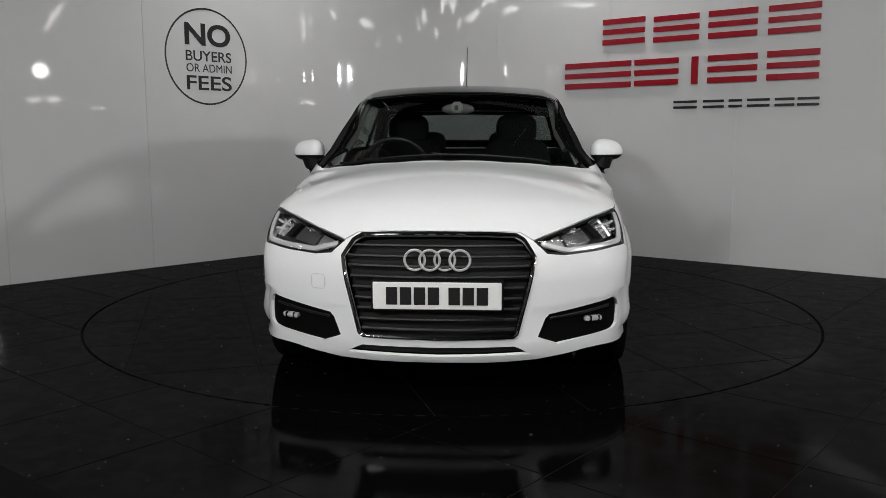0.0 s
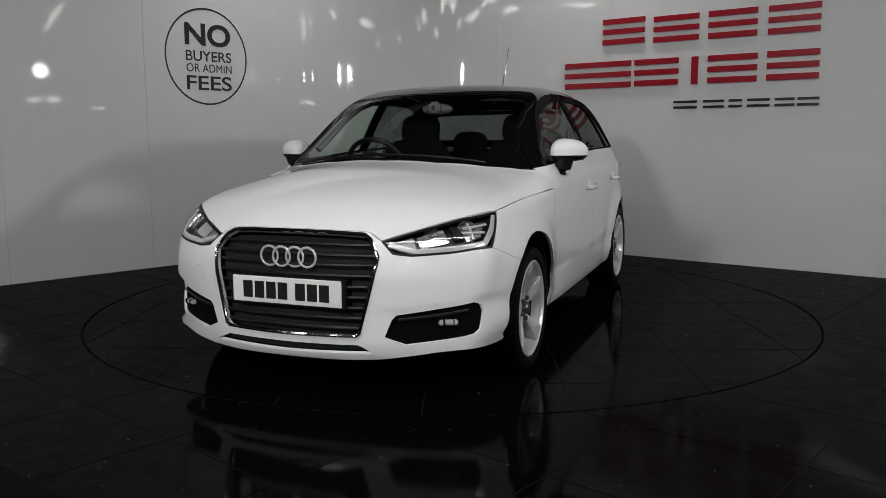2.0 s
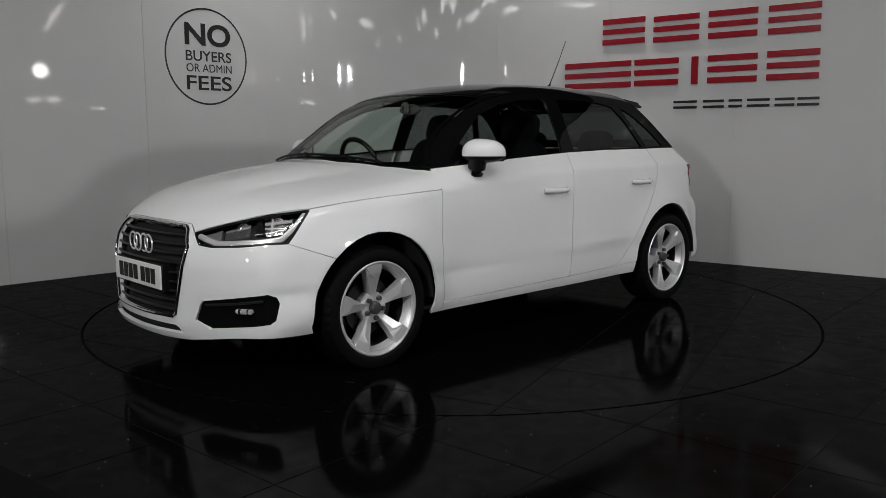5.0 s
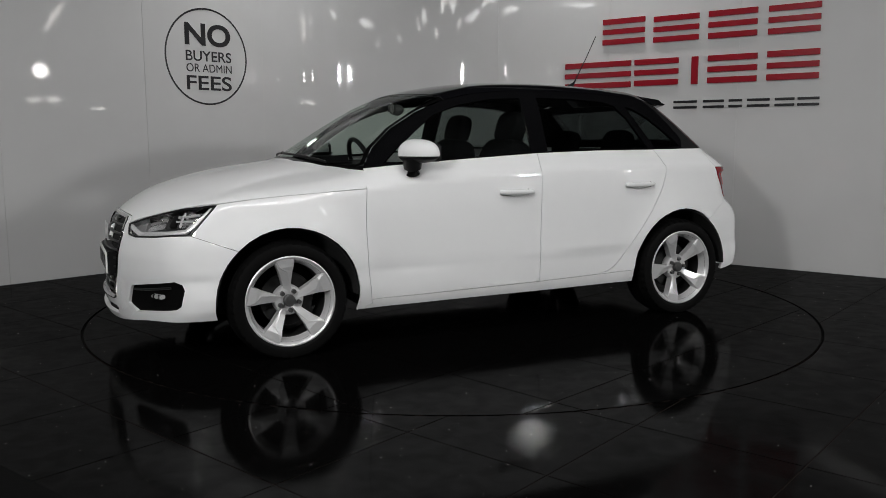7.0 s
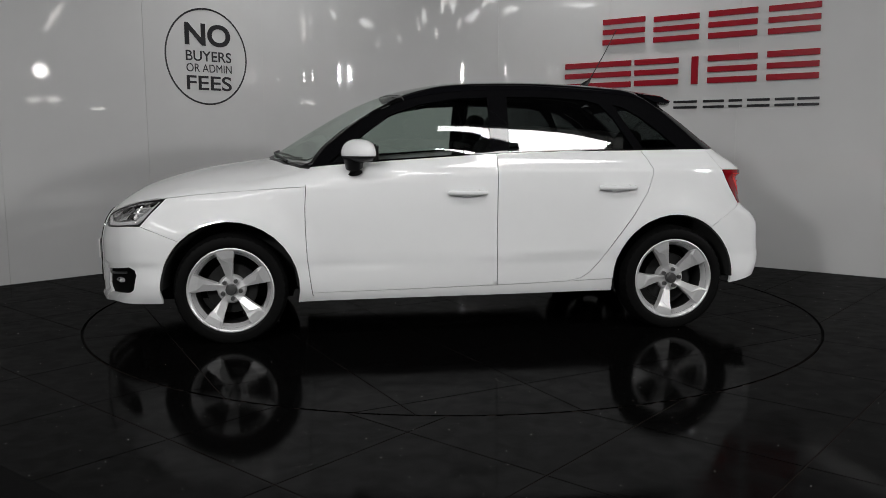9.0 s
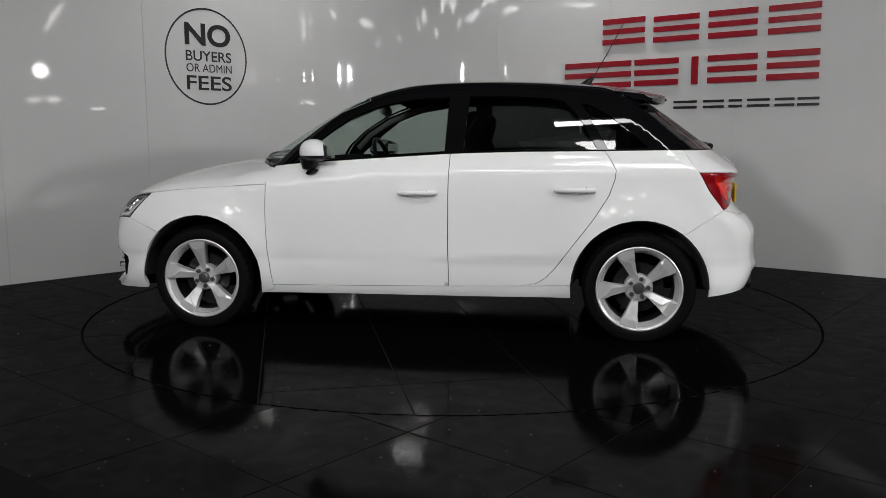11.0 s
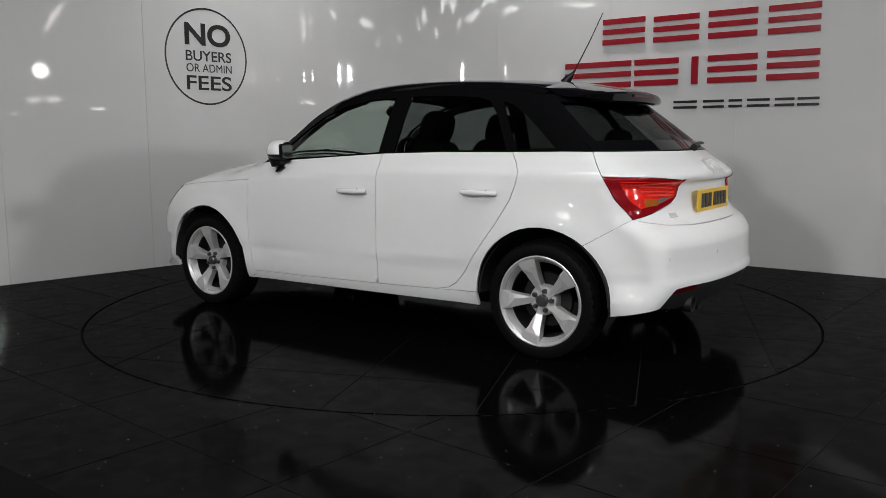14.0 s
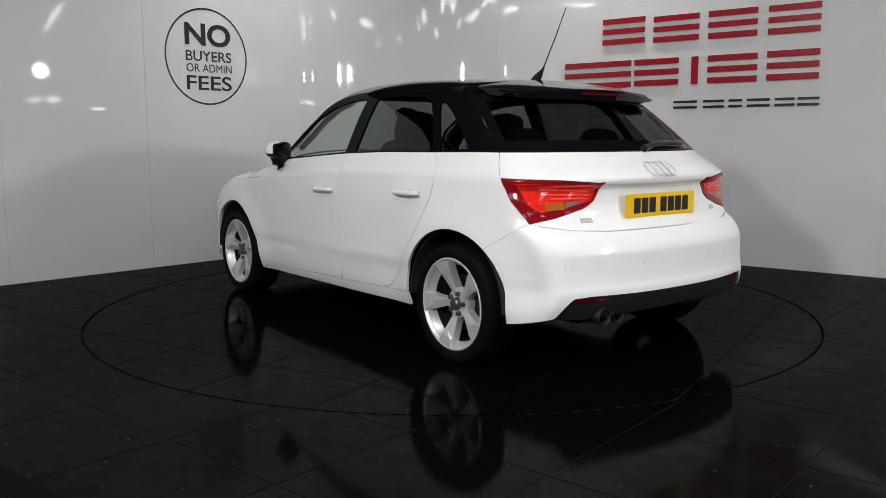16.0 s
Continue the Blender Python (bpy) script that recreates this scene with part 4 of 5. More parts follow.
for y in (0.66, 0.245, -0.245, -0.66):
    p = project("rear", at_yz("rear", [(y, 0.525)]))[0]
    n = skin_normal(p[None])[0]
    b = bmesh.new()
    bmesh.ops.create_cone(b, cap_ends=True, segments=20, radius1=0.011, radius2=0.010, depth=0.004)
    bmesh.ops.transform(b, matrix=Matrix.Translation(p) @ Vector(n).to_track_quat("Z", "Y").to_matrix().to_4x4(), verts=b.verts)
    part("parking_sensor", b, M_PAINT, rb)
for y in (0.355, 0.445):
    b = lathe([(0.038, 0.0), (0.040, 0.004), (0.040, 0.16), (0.036, 0.16), (0.035, 0.004), (0.036, 0.001), (0.038, 0.0)], 28)
    bmesh.ops.transform(b, matrix=Matrix.Translation((-1.872, y + 0.01, 0.283)) @ Matrix.Rotation(radians(-90), 4, "Z"), verts=b.verts)
    part("exhaust_pipe", b, M_ALLOY_DARK, car, "round steel exhaust tip")
hs = flat("rear", side3(HATCH_EDGE[:3]) + TL[1:8] + [(-1.70, 0.70, 0.692), (-1.77, 0.58, 0.67)])
outline = at_yz("rear", [(0.0, 1.02), (0.4, 1.02)]) + hs + at_yz("rear", [(0.40, 0.665), (0.0, 0.665)])
outline = outline + [(-u, v) for u, v in outline[::-1]][1:-1]
hatch = part("hatch", panel_mesh("hatch", "rear", outline, M_PAINT, h=0.013, gap=0.0016), M_PAINT, car, "white tailgate")
hg = at_yz("rear", [(0.0, 1.024), (0.4, 1.024), (0.60, 1.024)]) + flat("rear", side3([(-1.45, 1.022), (-1.29, 1.16), (-1.12, 1.305)])) + at_yz("rear", [(0.40, 1.325), (0.0, 1.335)])
hg = hg + [(-u, v) for u, v in hg[::-1]][1:-1]
hole = inset(hg, 0.05)
part("hatch_frame", panel_mesh("hatch_frame", "rear", hg, M_ROOF, holes=[hole], h=0.03, gap=0.001), M_ROOF, hatch, "gloss black tailgate frame")
ob = part("rear_window", panel_mesh("rear_window", "rear", hole, M_PRIVACY, off=-0.005, gap=-0.003, rim=0, h=0.035), M_PRIVACY, hatch, "dark tinted glass")
ob.visible_shadow = False
# roof spoiler
bm = bmesh.new()
rows = []
for k in range(25):
    y = -0.565 + 1.13 * k / 24
    e = abs(y) / 0.565
    xb = -1.415 + 0.115 * e**2.2
    dz = 0.030 * e**2.2
    f = 1 - 0.75 * e**5
    sec = [(-1.10, 1.392 - 0.05 * e**2.2), (-1.25, 1.366 - dz * 1.4), (xb + 0.03, 1.338 - dz), (xb + 0.006, 1.330 - dz), (xb, 1.320 - dz), (xb + 0.008, 1.280 - dz * 0.6), (xb + 0.035, 1.272 - dz * 0.6), (-1.20, 1.31 - dz)]
    sec = [(x, max(z, 1.330 - dz - (1.330 - dz - z) * f) if z < 1.330 - dz else z) for x, z in sec]
    rows.append([bm.verts.new((x, y, z)) for x, z in sec])
for a, b in zip(rows, rows[1:]):
    for j in range(8):
        bm.faces.new((a[j], a[(j + 1) % 8], b[(j + 1) % 8], b[j]))
bm.faces.new(rows[0])
bm.faces.new(rows[-1])
bmesh.ops.recalc_face_normals(bm, faces=bm.faces)
part("roof_spoiler", bm, M_ROOF, hatch, "gloss black roof spoiler")
bm = box(bmesh.new(), -1.416, -1.400, -0.14, 0.14, 1.300, 1.314, 0.002)
part("brake_lamp_strip", bm, M_RED_DARK, hatch, "dark red high brake lamp")
for sgn in (1, -1):
    o = [(sgn * u, v) for u, v in tl]
    lamp = part("tail_lamp", panel_mesh("tail_lamp", "rear", o, M_RED_DEEP, off=0.004, gap=0.002, h=0.02), M_RED_DEEP, car, "red tail lamp with amber indicator")
    inn = [(sgn * u, v) for u, v in flat("rear", [(-1.582, 0.73, 0.882), (-1.72, 0.58, 0.882), (-1.79, 0.42, 0.860), (-1.795, 0.445, 0.805), (-1.75, 0.58, 0.772), (-1.68, 0.69, 0.752), (-1.635, 0.725, 0.79)])]
    part("brake_lens", panel_mesh("brake_lens", "rear", inn, M_RED_LENS, off=0.006, gap=0.001, h=0.02, rim=0.003), M_RED_LENS, lamp, "bright red lens")
    for a, b in (((-1.66, 0.68, 0.858), (-1.775, 0.47, 0.846)), ((-1.67, 0.68, 0.832), (-1.78, 0.455, 0.828)), ((-1.69, 0.64, 0.812), (-1.78, 0.47, 0.815))):
        gp, gn = skin_path("rear", [(sgn * u, v) for u, v in flat("rear", [a, b])], 0.008, closed=False, h=0.02)
        part("lens_rib", tube(gp, 0.0045, 6, False, 0.8, gn), M_RED_RIB, lamp, "glossy raised red rib")
    am = [(sgn * u, v) for u, v in flat("rear", [(-1.69, 0.672, 0.800), (-1.745, 0.585, 0.800), (-1.75, 0.588, 0.768), (-1.70, 0.665, 0.760)])]
    part("indicator_lens", panel_mesh("indicator_lens", "rear", am, M_AMBER, off=0.008, gap=0.001, h=0.02, rim=0.003), M_AMBER, lamp, "amber indicator lens")
    cl = [(sgn * u, v) for u, v in flat("rear", [(-1.75, 0.578, 0.800), (-1.785, 0.475, 0.808), (-1.752, 0.582, 0.772)])]
    part("reversing_lens", panel_mesh("reversing_lens", "rear", cl, M_CLEAR, off=0.008, gap=0.001, h=0.02, rim=0.003), M_CLEAR, lamp, "clear reversing lens")
for k in range(4):
    uv = at_yz("rear", [((k - 1.5) * 0.047 + 0.031 * math.cos(q), 0.936 + 0.031 * math.sin(q)) for q in [2 * math.pi * i / 36 for i in range(36)]])
    p = project("rear", uv)
    n = skin_normal(p)
    part("badge_ring", tube([tuple(q) for q in p + n * (0.004 + 0.002 * (k % 2))], 0.0048, 8, True, 0.6, [tuple(q) for q in n]), M_RING, hatch, "chrome badge ring")
number_plate("rear_number_plate", -1.806, 0.768, -1, M_PLATE_Y, "yellow plate with black bars")
for (y, z, w) in ((0.475, 0.712, 0.060), (-0.50, 0.725, 0.050)):
    q = at_yz("rear", [(y - w / 2, z - 0.010), (y + w / 2, z - 0.010), (y + w / 2, z + 0.010), (y - w / 2, z + 0.010)])
    part("badge_bar", panel_mesh("badge_bar", "rear", q, M_SILVER, off=0.003, gap=0.0, h=0.02, rim=0.003), M_SILVER, hatch, "small grey badge bar")

# wipers
p = snap([(-1.69, 0.0, 1.045), (-1.66, -0.12, 1.06), (-1.63, -0.30, 1.065), (-1.60, -0.42, 1.06)])
part("rear_wiper", tube([(q[0] - 0.02, q[1], q[2] + 0.004) for q in p], [0.02, 0.012, 0.009, 0.007], 8), M_TRIM, hatch, "black rear wiper arm")
for y0, y1 in ((0.52, -0.10), (-0.05, -0.62)):
    p = snap([(1.03 - 0.28 * (y0 + (y1 - y0) * k / 8) ** 2 - 0.02 * (k == 8), y0 + (y1 - y0) * k / 8, 1.0) for k in range(9)])
    n = skin_normal(np.array(p))
    part("wiper", tube([tuple(np.array(a) + b * 0.007) for a, b in zip(p, n)], 0.007, 6), M_TRIM, car, "black windscreen wiper")
q = at_yz("front", [(-0.535, 0.525), (-0.475, 0.525), (-0.475, 0.465), (-0.535, 0.465)])
gp, gn = skin_path("front", rounded(q, 2, 0.12), 0.0, h=0.02)
part("tow_cover_seam", tube(gp, 0.0014, 4, True), M_JOINT, bumper)

# aerial
part("aerial_base", tube([(-0.93, 0, 1.40), (-0.955, 0, 1.425), (-0.985, 0, 1.455), (-1.0, 0, 1.475)], [0.028, 0.022, 0.009, 0.004], 10, False), M_TRIM, car)
part("aerial_mast", tube([(-0.99, 0, 1.462), (-1.08, 0, 1.62), (-1.16, 0, 1.775)], [0.0035, 0.003, 0.0025], 6, False), M_TRIM, car)


# door mirrors
def mirror(sgn):
    b = bmesh.new()
    bmesh.ops.create_uvsphere(b, u_segments=28, v_segments=18, radius=1)
    for v in b.verts:
        x, y, z = v.co
        f = lambda q, e: math.copysign(abs(q) ** e, q)
        x, y, z = f(x, 0.88), f(y, 0.74), f(z, 0.86)
        v.co = (0.082 * x * (1 - 0.18 * y), 0.095 * y, (0.078 if z > 0 else 0.046) * z * (1 - 0.14 * y))
    low = bmesh.new()
    me = bpy.data.meshes.new("tmp")
    b.to_mesh(me)
    low.from_mesh(me)
    geom = lambda q: list(q.verts) + list(q.edges) + list(q.faces)
    bmesh.ops.bisect_plane(b, geom=geom(b), plane_co=(0, 0, -0.010), plane_no=(0, 0, -1), clear_outer=True)
    bmesh.ops.bisect_plane(b, geom=geom(b), plane_co=(-0.056, 0, 0), plane_no=(-1, 0, 0), clear_outer=True)
    bmesh.ops.bisect_plane(low, geom=geom(low), plane_co=(0, 0, -0.010), plane_no=(0, 0, 1), clear_outer=True)
    for v in low.verts:
        v.co *= 0.985
    box(low, -0.066, -0.04, -0.082, 0.072, -0.038, 0.052, 0.01)
    sweep = Matrix(((1, -0.36, 0, -0.022), (0, 1, 0, 0), (0, 0, 1, 0), (0, 0, 0, 1)))
    m = Matrix.Translation((0.560, sgn * 0.853, 1.003)) @ Matrix.Diagonal((1, sgn, 1, 1)) @ sweep
    for q in (b, low):
        bmesh.ops.transform(q, matrix=m, verts=q.verts)
        bmesh.ops.recalc_face_normals(q, faces=q.faces)
    cap = part("door_mirror", b, M_PAINT, car, "white door mirror cap on black stalk")
    part("mirror_housing", low, M_TRIM, cap, "black mirror underside")
    gl = box(bmesh.new(), -0.070, -0.0665, -0.072, 0.062, -0.030, 0.044, 0.001, m)
    part("mirror_glass", gl, M_CHROME, cap, "silver mirror glass")
    part("mirror_stalk", tube([(0.565, sgn * 0.812, 0.905), (0.57, sgn * 0.825, 0.930), (0.575, sgn * 0.835, 0.985)], [0.040, 0.046, 0.054], 12, False), M_TRIM, cap)


mirror(1)
mirror(-1)


# handles
def handle(x0, z, rim, door, sgn):
    pts, rad = [], []
    for k in range(15):
        x = x0 - 0.205 * k / 14
        y = project("side", [(x, z)])[0][1]
        e = abs(k - 7) / 7
        pts.append((x, sgn * (y + 0.028 - 0.022 * e**4), z))
        rad.append(0.0175 - 0.0035 * e**6)
    hd = part("door_handle", tube(pts, rad, 12, False, 0.85), M_PAINT, door)
    seam = [(pts[11][0], pts[11][1] + rad[11] * 0.87 * sgn * math.cos(q), z + rad[11] * 1.02 * math.sin(q)) for q in [-1.4 + 0.35 * k for k in range(9)]]
    part("handle_seam", tube(seam, 0.0012, 4), M_VOID, hd)
    cx, cz = x0 - 0.105, z + 0.006
    sunk = lambda p: -0.022 * (1 - np.clip(((p[:, 0] - cx) / 0.060) ** 2 + ((p[:, 2] - cz) / 0.043) ** 2, 0, 1)) ** 0.7
    part("handle_cup", panel_mesh("handle_cup", "side", rim, M_PAINT, h=0.009, gap=-0.0024, rim=0, mirror=sgn < 0, lift=sunk), M_PAINT, hd)


for i, sgn in ((0, 1), (1, -1)):
    handle(*HANDLES[0], DISHES[0], doors_f[i], sgn)
    handle(*HANDLES[1], DISHES[1], doors_r[i], sgn)


# wheels
HUB_Z = 0.287


def wheel_parts():
    t = bmesh.new()
    prof = [(0.205, -0.085), (0.225, -0.098), (0.262, -0.107), (0.284, -0.100), (0.296, -0.080), (0.300, -0.05), (0.294, -0.048), (0.294, -0.042), (0.300, -0.04),
            (0.300, 0.04), (0.294, 0.042), (0.294, 0.048), (0.300, 0.05), (0.296, 0.080), (0.284, 0.100), (0.262, 0.107), (0.240, 0.1035), (0.238, 0.1015), (0.225, 0.098), (0.205, 0.085)]
    steps, loops = 168, []
    for k in range(steps):
        a = 2 * math.pi * k / steps
        loop = []
        for r, o in prof:
            # tread blocks on the shoulders, a flat where the tyre stands
            r -= 0.005 if k % 4 == 0 and 0.078 < abs(o) < 0.101 and r > 0.28 else 0.0
            loop.append(t.verts.new((r * math.cos(a), o, max(r * math.sin(a), -HUB_Z + 0.0005))))
        loops.append(loop)
    for k in range(steps):
        a, b = loops[k], loops[(k + 1) % steps]
        for j in range(len(prof) - 1):
            t.faces.new((a[j], a[j + 1], b[j + 1], b[j]))
    bmesh.ops.recalc_face_normals(t, faces=t.faces)
    bl = lathe([(0.196, -0.10), (0.199, 0.02), (0.194, 0.046), (0.188, 0.044), (0.186, -0.08)], 64)
    r = lathe([(0.194, 0.046), (0.202, 0.062), (0.211, 0.084), (0.218, 0.090), (0.225, 0.094), (0.228, 0.099), (0.222, 0.102), (0.215, 0.098), (0.207, 0.088), (0.197, 0.064), (0.189, 0.046), (0.194, 0.046)], 64)
    d = lathe([(0.06, 0.0), (0.135, 0.0), (0.137, -0.006), (0.137, -0.02), (0.06, -0.02)], 48)
    bmesh.ops.translate(d, vec=(0, 0.01, 0), verts=d.verts)
    h = lathe([(0.030, 0.058), (0.052, 0.060), (0.070, 0.057), (0.077, 0.045), (0.076, 0.0)], 40)
    cap = lathe([(0.001, 0.086), (0.024, 0.084), (0.029, 0.079), (0.031, 0.055)], 32)
    s = bmesh.new()
    rows = []
    for rr, w, y, ridge in ((0.030, 0.015, 0.060, -0.85), (0.075, 0.019, 0.066, -0.75), (0.145, 0.033, 0.086, -0.25), (0.172, 0.042, 0.095, 0.60), (0.206, 0.049, 0.0985, 0.88), (0.221, 0.052, 0.0995, 0.92)):
        rows.append([s.verts.new(q) for q in ((-w, y - 0.05, rr), (-w, y - 0.006, rr), (-w * 0.97, y - 0.003, rr), (w * ridge, y, rr), (w * 0.97, y - 0.007, rr), (w, y - 0.012, rr), (w, y - 0.05, rr))])
    for a, b in zip(rows, rows[1:]):
        for j in range(7):
            s.faces.new((a[j], a[(j + 1) % 7], b[(j + 1) % 7], b[j]))
    s.faces.new(rows[0])
    s.faces.new(rows[-1])
    bmesh.ops.recalc_face_normals(s, faces=s.faces)
    bt = bmesh.new()
    bmesh.ops.create_cone(bt, cap_ends=True, segments=12, radius1=0.0125, radius2=0.0105, depth=0.018, matrix=Matrix.Translation((0, 0.067, 0.050)) @ Matrix.Rotation(radians(-90), 4, "X"))
    return [finish(q, n, m, sm) for q, n, m, sm in ((t, "tyre", M_TYRE, True), (bl, "barrel", M_ALLOY_DARK, True), (r, "rim", M_ALLOY, True), (d, "brake_disc", M_DISC, True),
                                                   (h, "hub", M_ALLOY, True), (cap, "centre_cap", M_HUB, True), (s, "spoke", M_ALLOY, False), (bt, "wheel_bolt", M_HUB, True))]


TYRE, BARREL, RIM, DISC, HUB, CAP, SPOKE, BOLT = wheel_parts()
for wx, wy, spin in ((WHEEL_X, 1, 7), (-WHEEL_X, 1, 22), (WHEEL_X, -1, 20), (-WHEEL_X, -1, 50)):
    rim = part("wheel", RIM, M_ALLOY, car, "silver five-spoke alloy wheel with black tyre")
    rim.matrix_basis = Matrix.Translation((wx, wy * 0.742, HUB_Z)) @ Matrix.Rotation(0 if wy > 0 else math.pi, 4, "Z") @ Matrix.Rotation(radians(spin), 4, "Y")
    part("tyre", TYRE, M_TYRE, rim, "black rubber tyre").matrix_basis = Matrix.Rotation(radians(-spin), 4, "Y")
    part("barrel", BARREL, M_ALLOY_DARK, rim, "dark inner wheel barrel")
    part("brake_disc", DISC, M_DISC, rim)
    part("hub", HUB, M_ALLOY, rim, "silver hub plate")
    part("centre_cap", CAP, M_HUB, rim, "dark grey hub cap")
    for k in range(5):
        part("spoke", SPOKE, M_ALLOY, rim).matrix_basis = Matrix.Rotation(radians(72 * k), 4, "Y")
        part("wheel_bolt", BOLT, M_HUB, rim).matrix_basis = Matrix.Rotation(radians(72 * k + 36), 4, "Y")
    b = lathe([(0.345, -0.16), (0.358, 0.0), (0.362, 0.085), (0.352, 0.085), (0.345, 0.0), (0.33, -0.16), (0.02, -0.18)], 56)
    bmesh.ops.bisect_plane(b, geom=list(b.verts) + list(b.edges) + list(b.faces), plane_co=(0, 0, 0.0), plane_no=(0, 0, -1), clear_outer=True)
    bmesh.ops.transform(b, matrix=Matrix.Translation((wx, wy * 0.742, ARCH_Z)) @ Matrix.Rotation(0 if wy > 0 else math.pi, 4, "Z"), verts=b.verts)
    part("wheel_arch_liner", b, M_UNDER, car)

# underbody and cabin
b = bmesh.new()
box(b, -0.86, 0.86, -0.70, 0.70, 0.215, 0.36, 0.02)
box(b, 0.88, 1.78, -0.56, 0.56, 0.19, 0.60, 0.04)
box(b, -1.80, -0.88, -0.56, 0.56, 0.24, 0.60, 0.04)
part("underbody", b, M_UNDER, car)
b = bmesh.new()
box(b, 0.62, 0.98, -0.58, 0.58, 0.60, 0.905, 0.06)
box(b, 0.50, 0.72, -0.68, 0.68, 0.70, 0.93, 0.05)
box(b, 0.52, 0.78, -0.58, -0.18, 0.90, 0.975, 0.04)
part("dashboard", b, M_SEAT, car, "dark dashboard with instrument hood")


def pillow(b, x0, x1, y0, y1, z0, z1, m=Matrix(), e=0.55):
    """A padded block with full, round edges."""
    r = bmesh.ops.create_uvsphere(b, u_segments=24, v_segments=14, radius=1)
    f = lambda q: math.copysign(abs(q) ** e, q)
    for v in r["verts"]:
        v.co = m @ Vector(((x0 + x1) / 2 + f(v.co.x) * (x1 - x0) / 2, (y0 + y1) / 2 + f(v.co.y) * (y1 - y0) / 2, (z0 + z1) / 2 + f(v.co.z) * (z1 - z0) / 2))
    return b


def seat(x, y, w, tall):
    b = bmesh.new()
    pillow(b, x - 0.08, x + 0.45, y - w, y + w, 0.40, 0.57, e=0.4)
    m = Matrix.Translation((x, y, 0.5)) @ Matrix.Rotation(radians(-16), 4, "Y")
    pillow(b, -0.10, 0.08, -w, w, -0.05, tall + 0.02, m, 0.45)
    st = part("seat", b, M_SEAT, car, "dark cloth car seat")
    n = 1 if w < 0.3 else 2
    for k in range(n):
        yy = 0 if n == 1 else (k - 0.5) * w
        low = -0.01 if n == 1 else -0.04
        head = part("headrest", pillow(bmesh.new(), -0.055, 0.055, yy - 0.135, yy + 0.135, tall + low, tall + low + 0.20, m, 0.62), M_SEAT, st)
        for q in (-0.06, 0.06):
            part("headrest_post", tube([tuple(m @ Vector((0, yy + q, tall - 0.08))), tuple(m @ Vector((0, yy + q, tall + low + 0.05)))], 0.006), M_TRIM, head)


seat(-0.10, 0.36, 0.23, 0.58)
seat(-0.10, -0.36, 0.23, 0.58)
seat(-0.98, 0.0, 0.60, 0.50)
pts = [(0.42 + 0.06 * math.sin(q), -0.36 + 0.185 * math.cos(q), 0.915 + 0.165 * math.sin(q)) for q in [2 * math.pi * k / 32 for k in range(32)]]
sw = part("steering_wheel", tube(pts, 0.016, 8, True), M_TRIM, car)
part("steering_boss", box(bmesh.new(), 0.40, 0.60, -0.44, -0.28, 0.85, 0.95, 0.03), M_TRIM, sw)
b = bmesh.new()
bmesh.ops.create_uvsphere(b, u_segments=24, v_segments=12, radius=1, matrix=Matrix.Translation((0.315, 0, 1.258)) @ Matrix.Diagonal((0.020, 0.098, 0.034, 1)))
rv = part("rear_view_mirror", b, material("grey_mirror_back", (0.08, 0.08, 0.08), 0.5), car, "grey interior mirror")
part("sensor_housing", box(bmesh.new(), 0.335, 0.365, -0.038, 0.030, 1.235, 1.300, 0.012), material("pale_sensor_housing", (0.16, 0.16, 0.155), 0.6), rv, "pale grey sensor housing")
part("sensor_eye", box(bmesh.new(), 0.364, 0.368, -0.018, 0.004, 1.250, 1.278, 0.002), M_INK, rv)
b = bmesh.new()
box(b, -1.55, -1.15, -0.62, 0.62, 0.94, 0.97, 0.01)
part("parcel_shelf", b, M_SEAT, car)
for sgn in (1, -1):
    part("door_lining", box(bmesh.new(), -0.88, 0.78, sgn * 0.72 - 0.02, sgn * 0.72 + 0.02, 0.32, 0.92, 0.015), M_SEAT, car)
    part("boot_lining", box(bmesh.new(), -1.58, -0.90, sgn * 0.655 - 0.015, sgn * 0.655 + 0.015, 0.60, 0.965, 0.012), M_SEAT, car)


M_PILLAR = material("pale_grey_pillar_trim", (0.09, 0.09, 0.088), 0.7, grain=0.1, scale=90)
p = project("side", [(0.70, 1.03), (0.60, 1.12), (0.45, 1.212), (0.28, 1.28), (0.12, 1.318)])
for sgn in (1, -1):
    part("pillar_trim", tube([(q[0] - 0.03, sgn * (q[1] - 0.055), q[2] - 0.01) for q in p], 0.020, 8, False), M_PILLAR, car, "pale grey windscreen pillar trim")


# ---------------------------------------------------------------- signs on the walls
def wall_box(name, fr, s0, s1, z0, z1, mat, parent, depth=0.02, out=0.0):
    b = box(bmesh.new(), s0, s1, -out - depth, -out, z0, z1, 0.002)
    return part(name, b, mat, parent)


sign = tagged(empty("wall_sign", FRAME_R), "raised red bars in two rows over a black row", "sign")
# upper red row, lower red row: each block keeps its width and height
for s0, s1, z0, z1, feet in ((2.242, 2.654, 1.935, 2.165, (0.0, 1)), (2.737, 3.149, 1.925, 2.150, (1, 0)), (3.231, 3.640, 1.922, 2.152, (1, 0)), (3.727, 4.129, 1.920, 2.149, (1, 0)),
                             (1.856, 2.530, 1.548, 1.787, (1, 1)), (2.565, 2.977, 1.552, 1.786, (1, 1)), (3.237, 3.653, 1.550, 1.783, (1, 0)), (3.730, 4.136, 1.552, 1.788, (1, 0))):
    h = z1 - z0
    for a, b in ((0.0, 0.21), (0.40, 0.60), (0.79, 1.0)):
        wall_box("bar", FRAME_R, s0, s1, z0 + a * h, z0 + b * h, M_RED, sign)
wall_box("bar", FRAME_R, 3.095, 3.153, 1.548, 1.784, M_RED, sign)
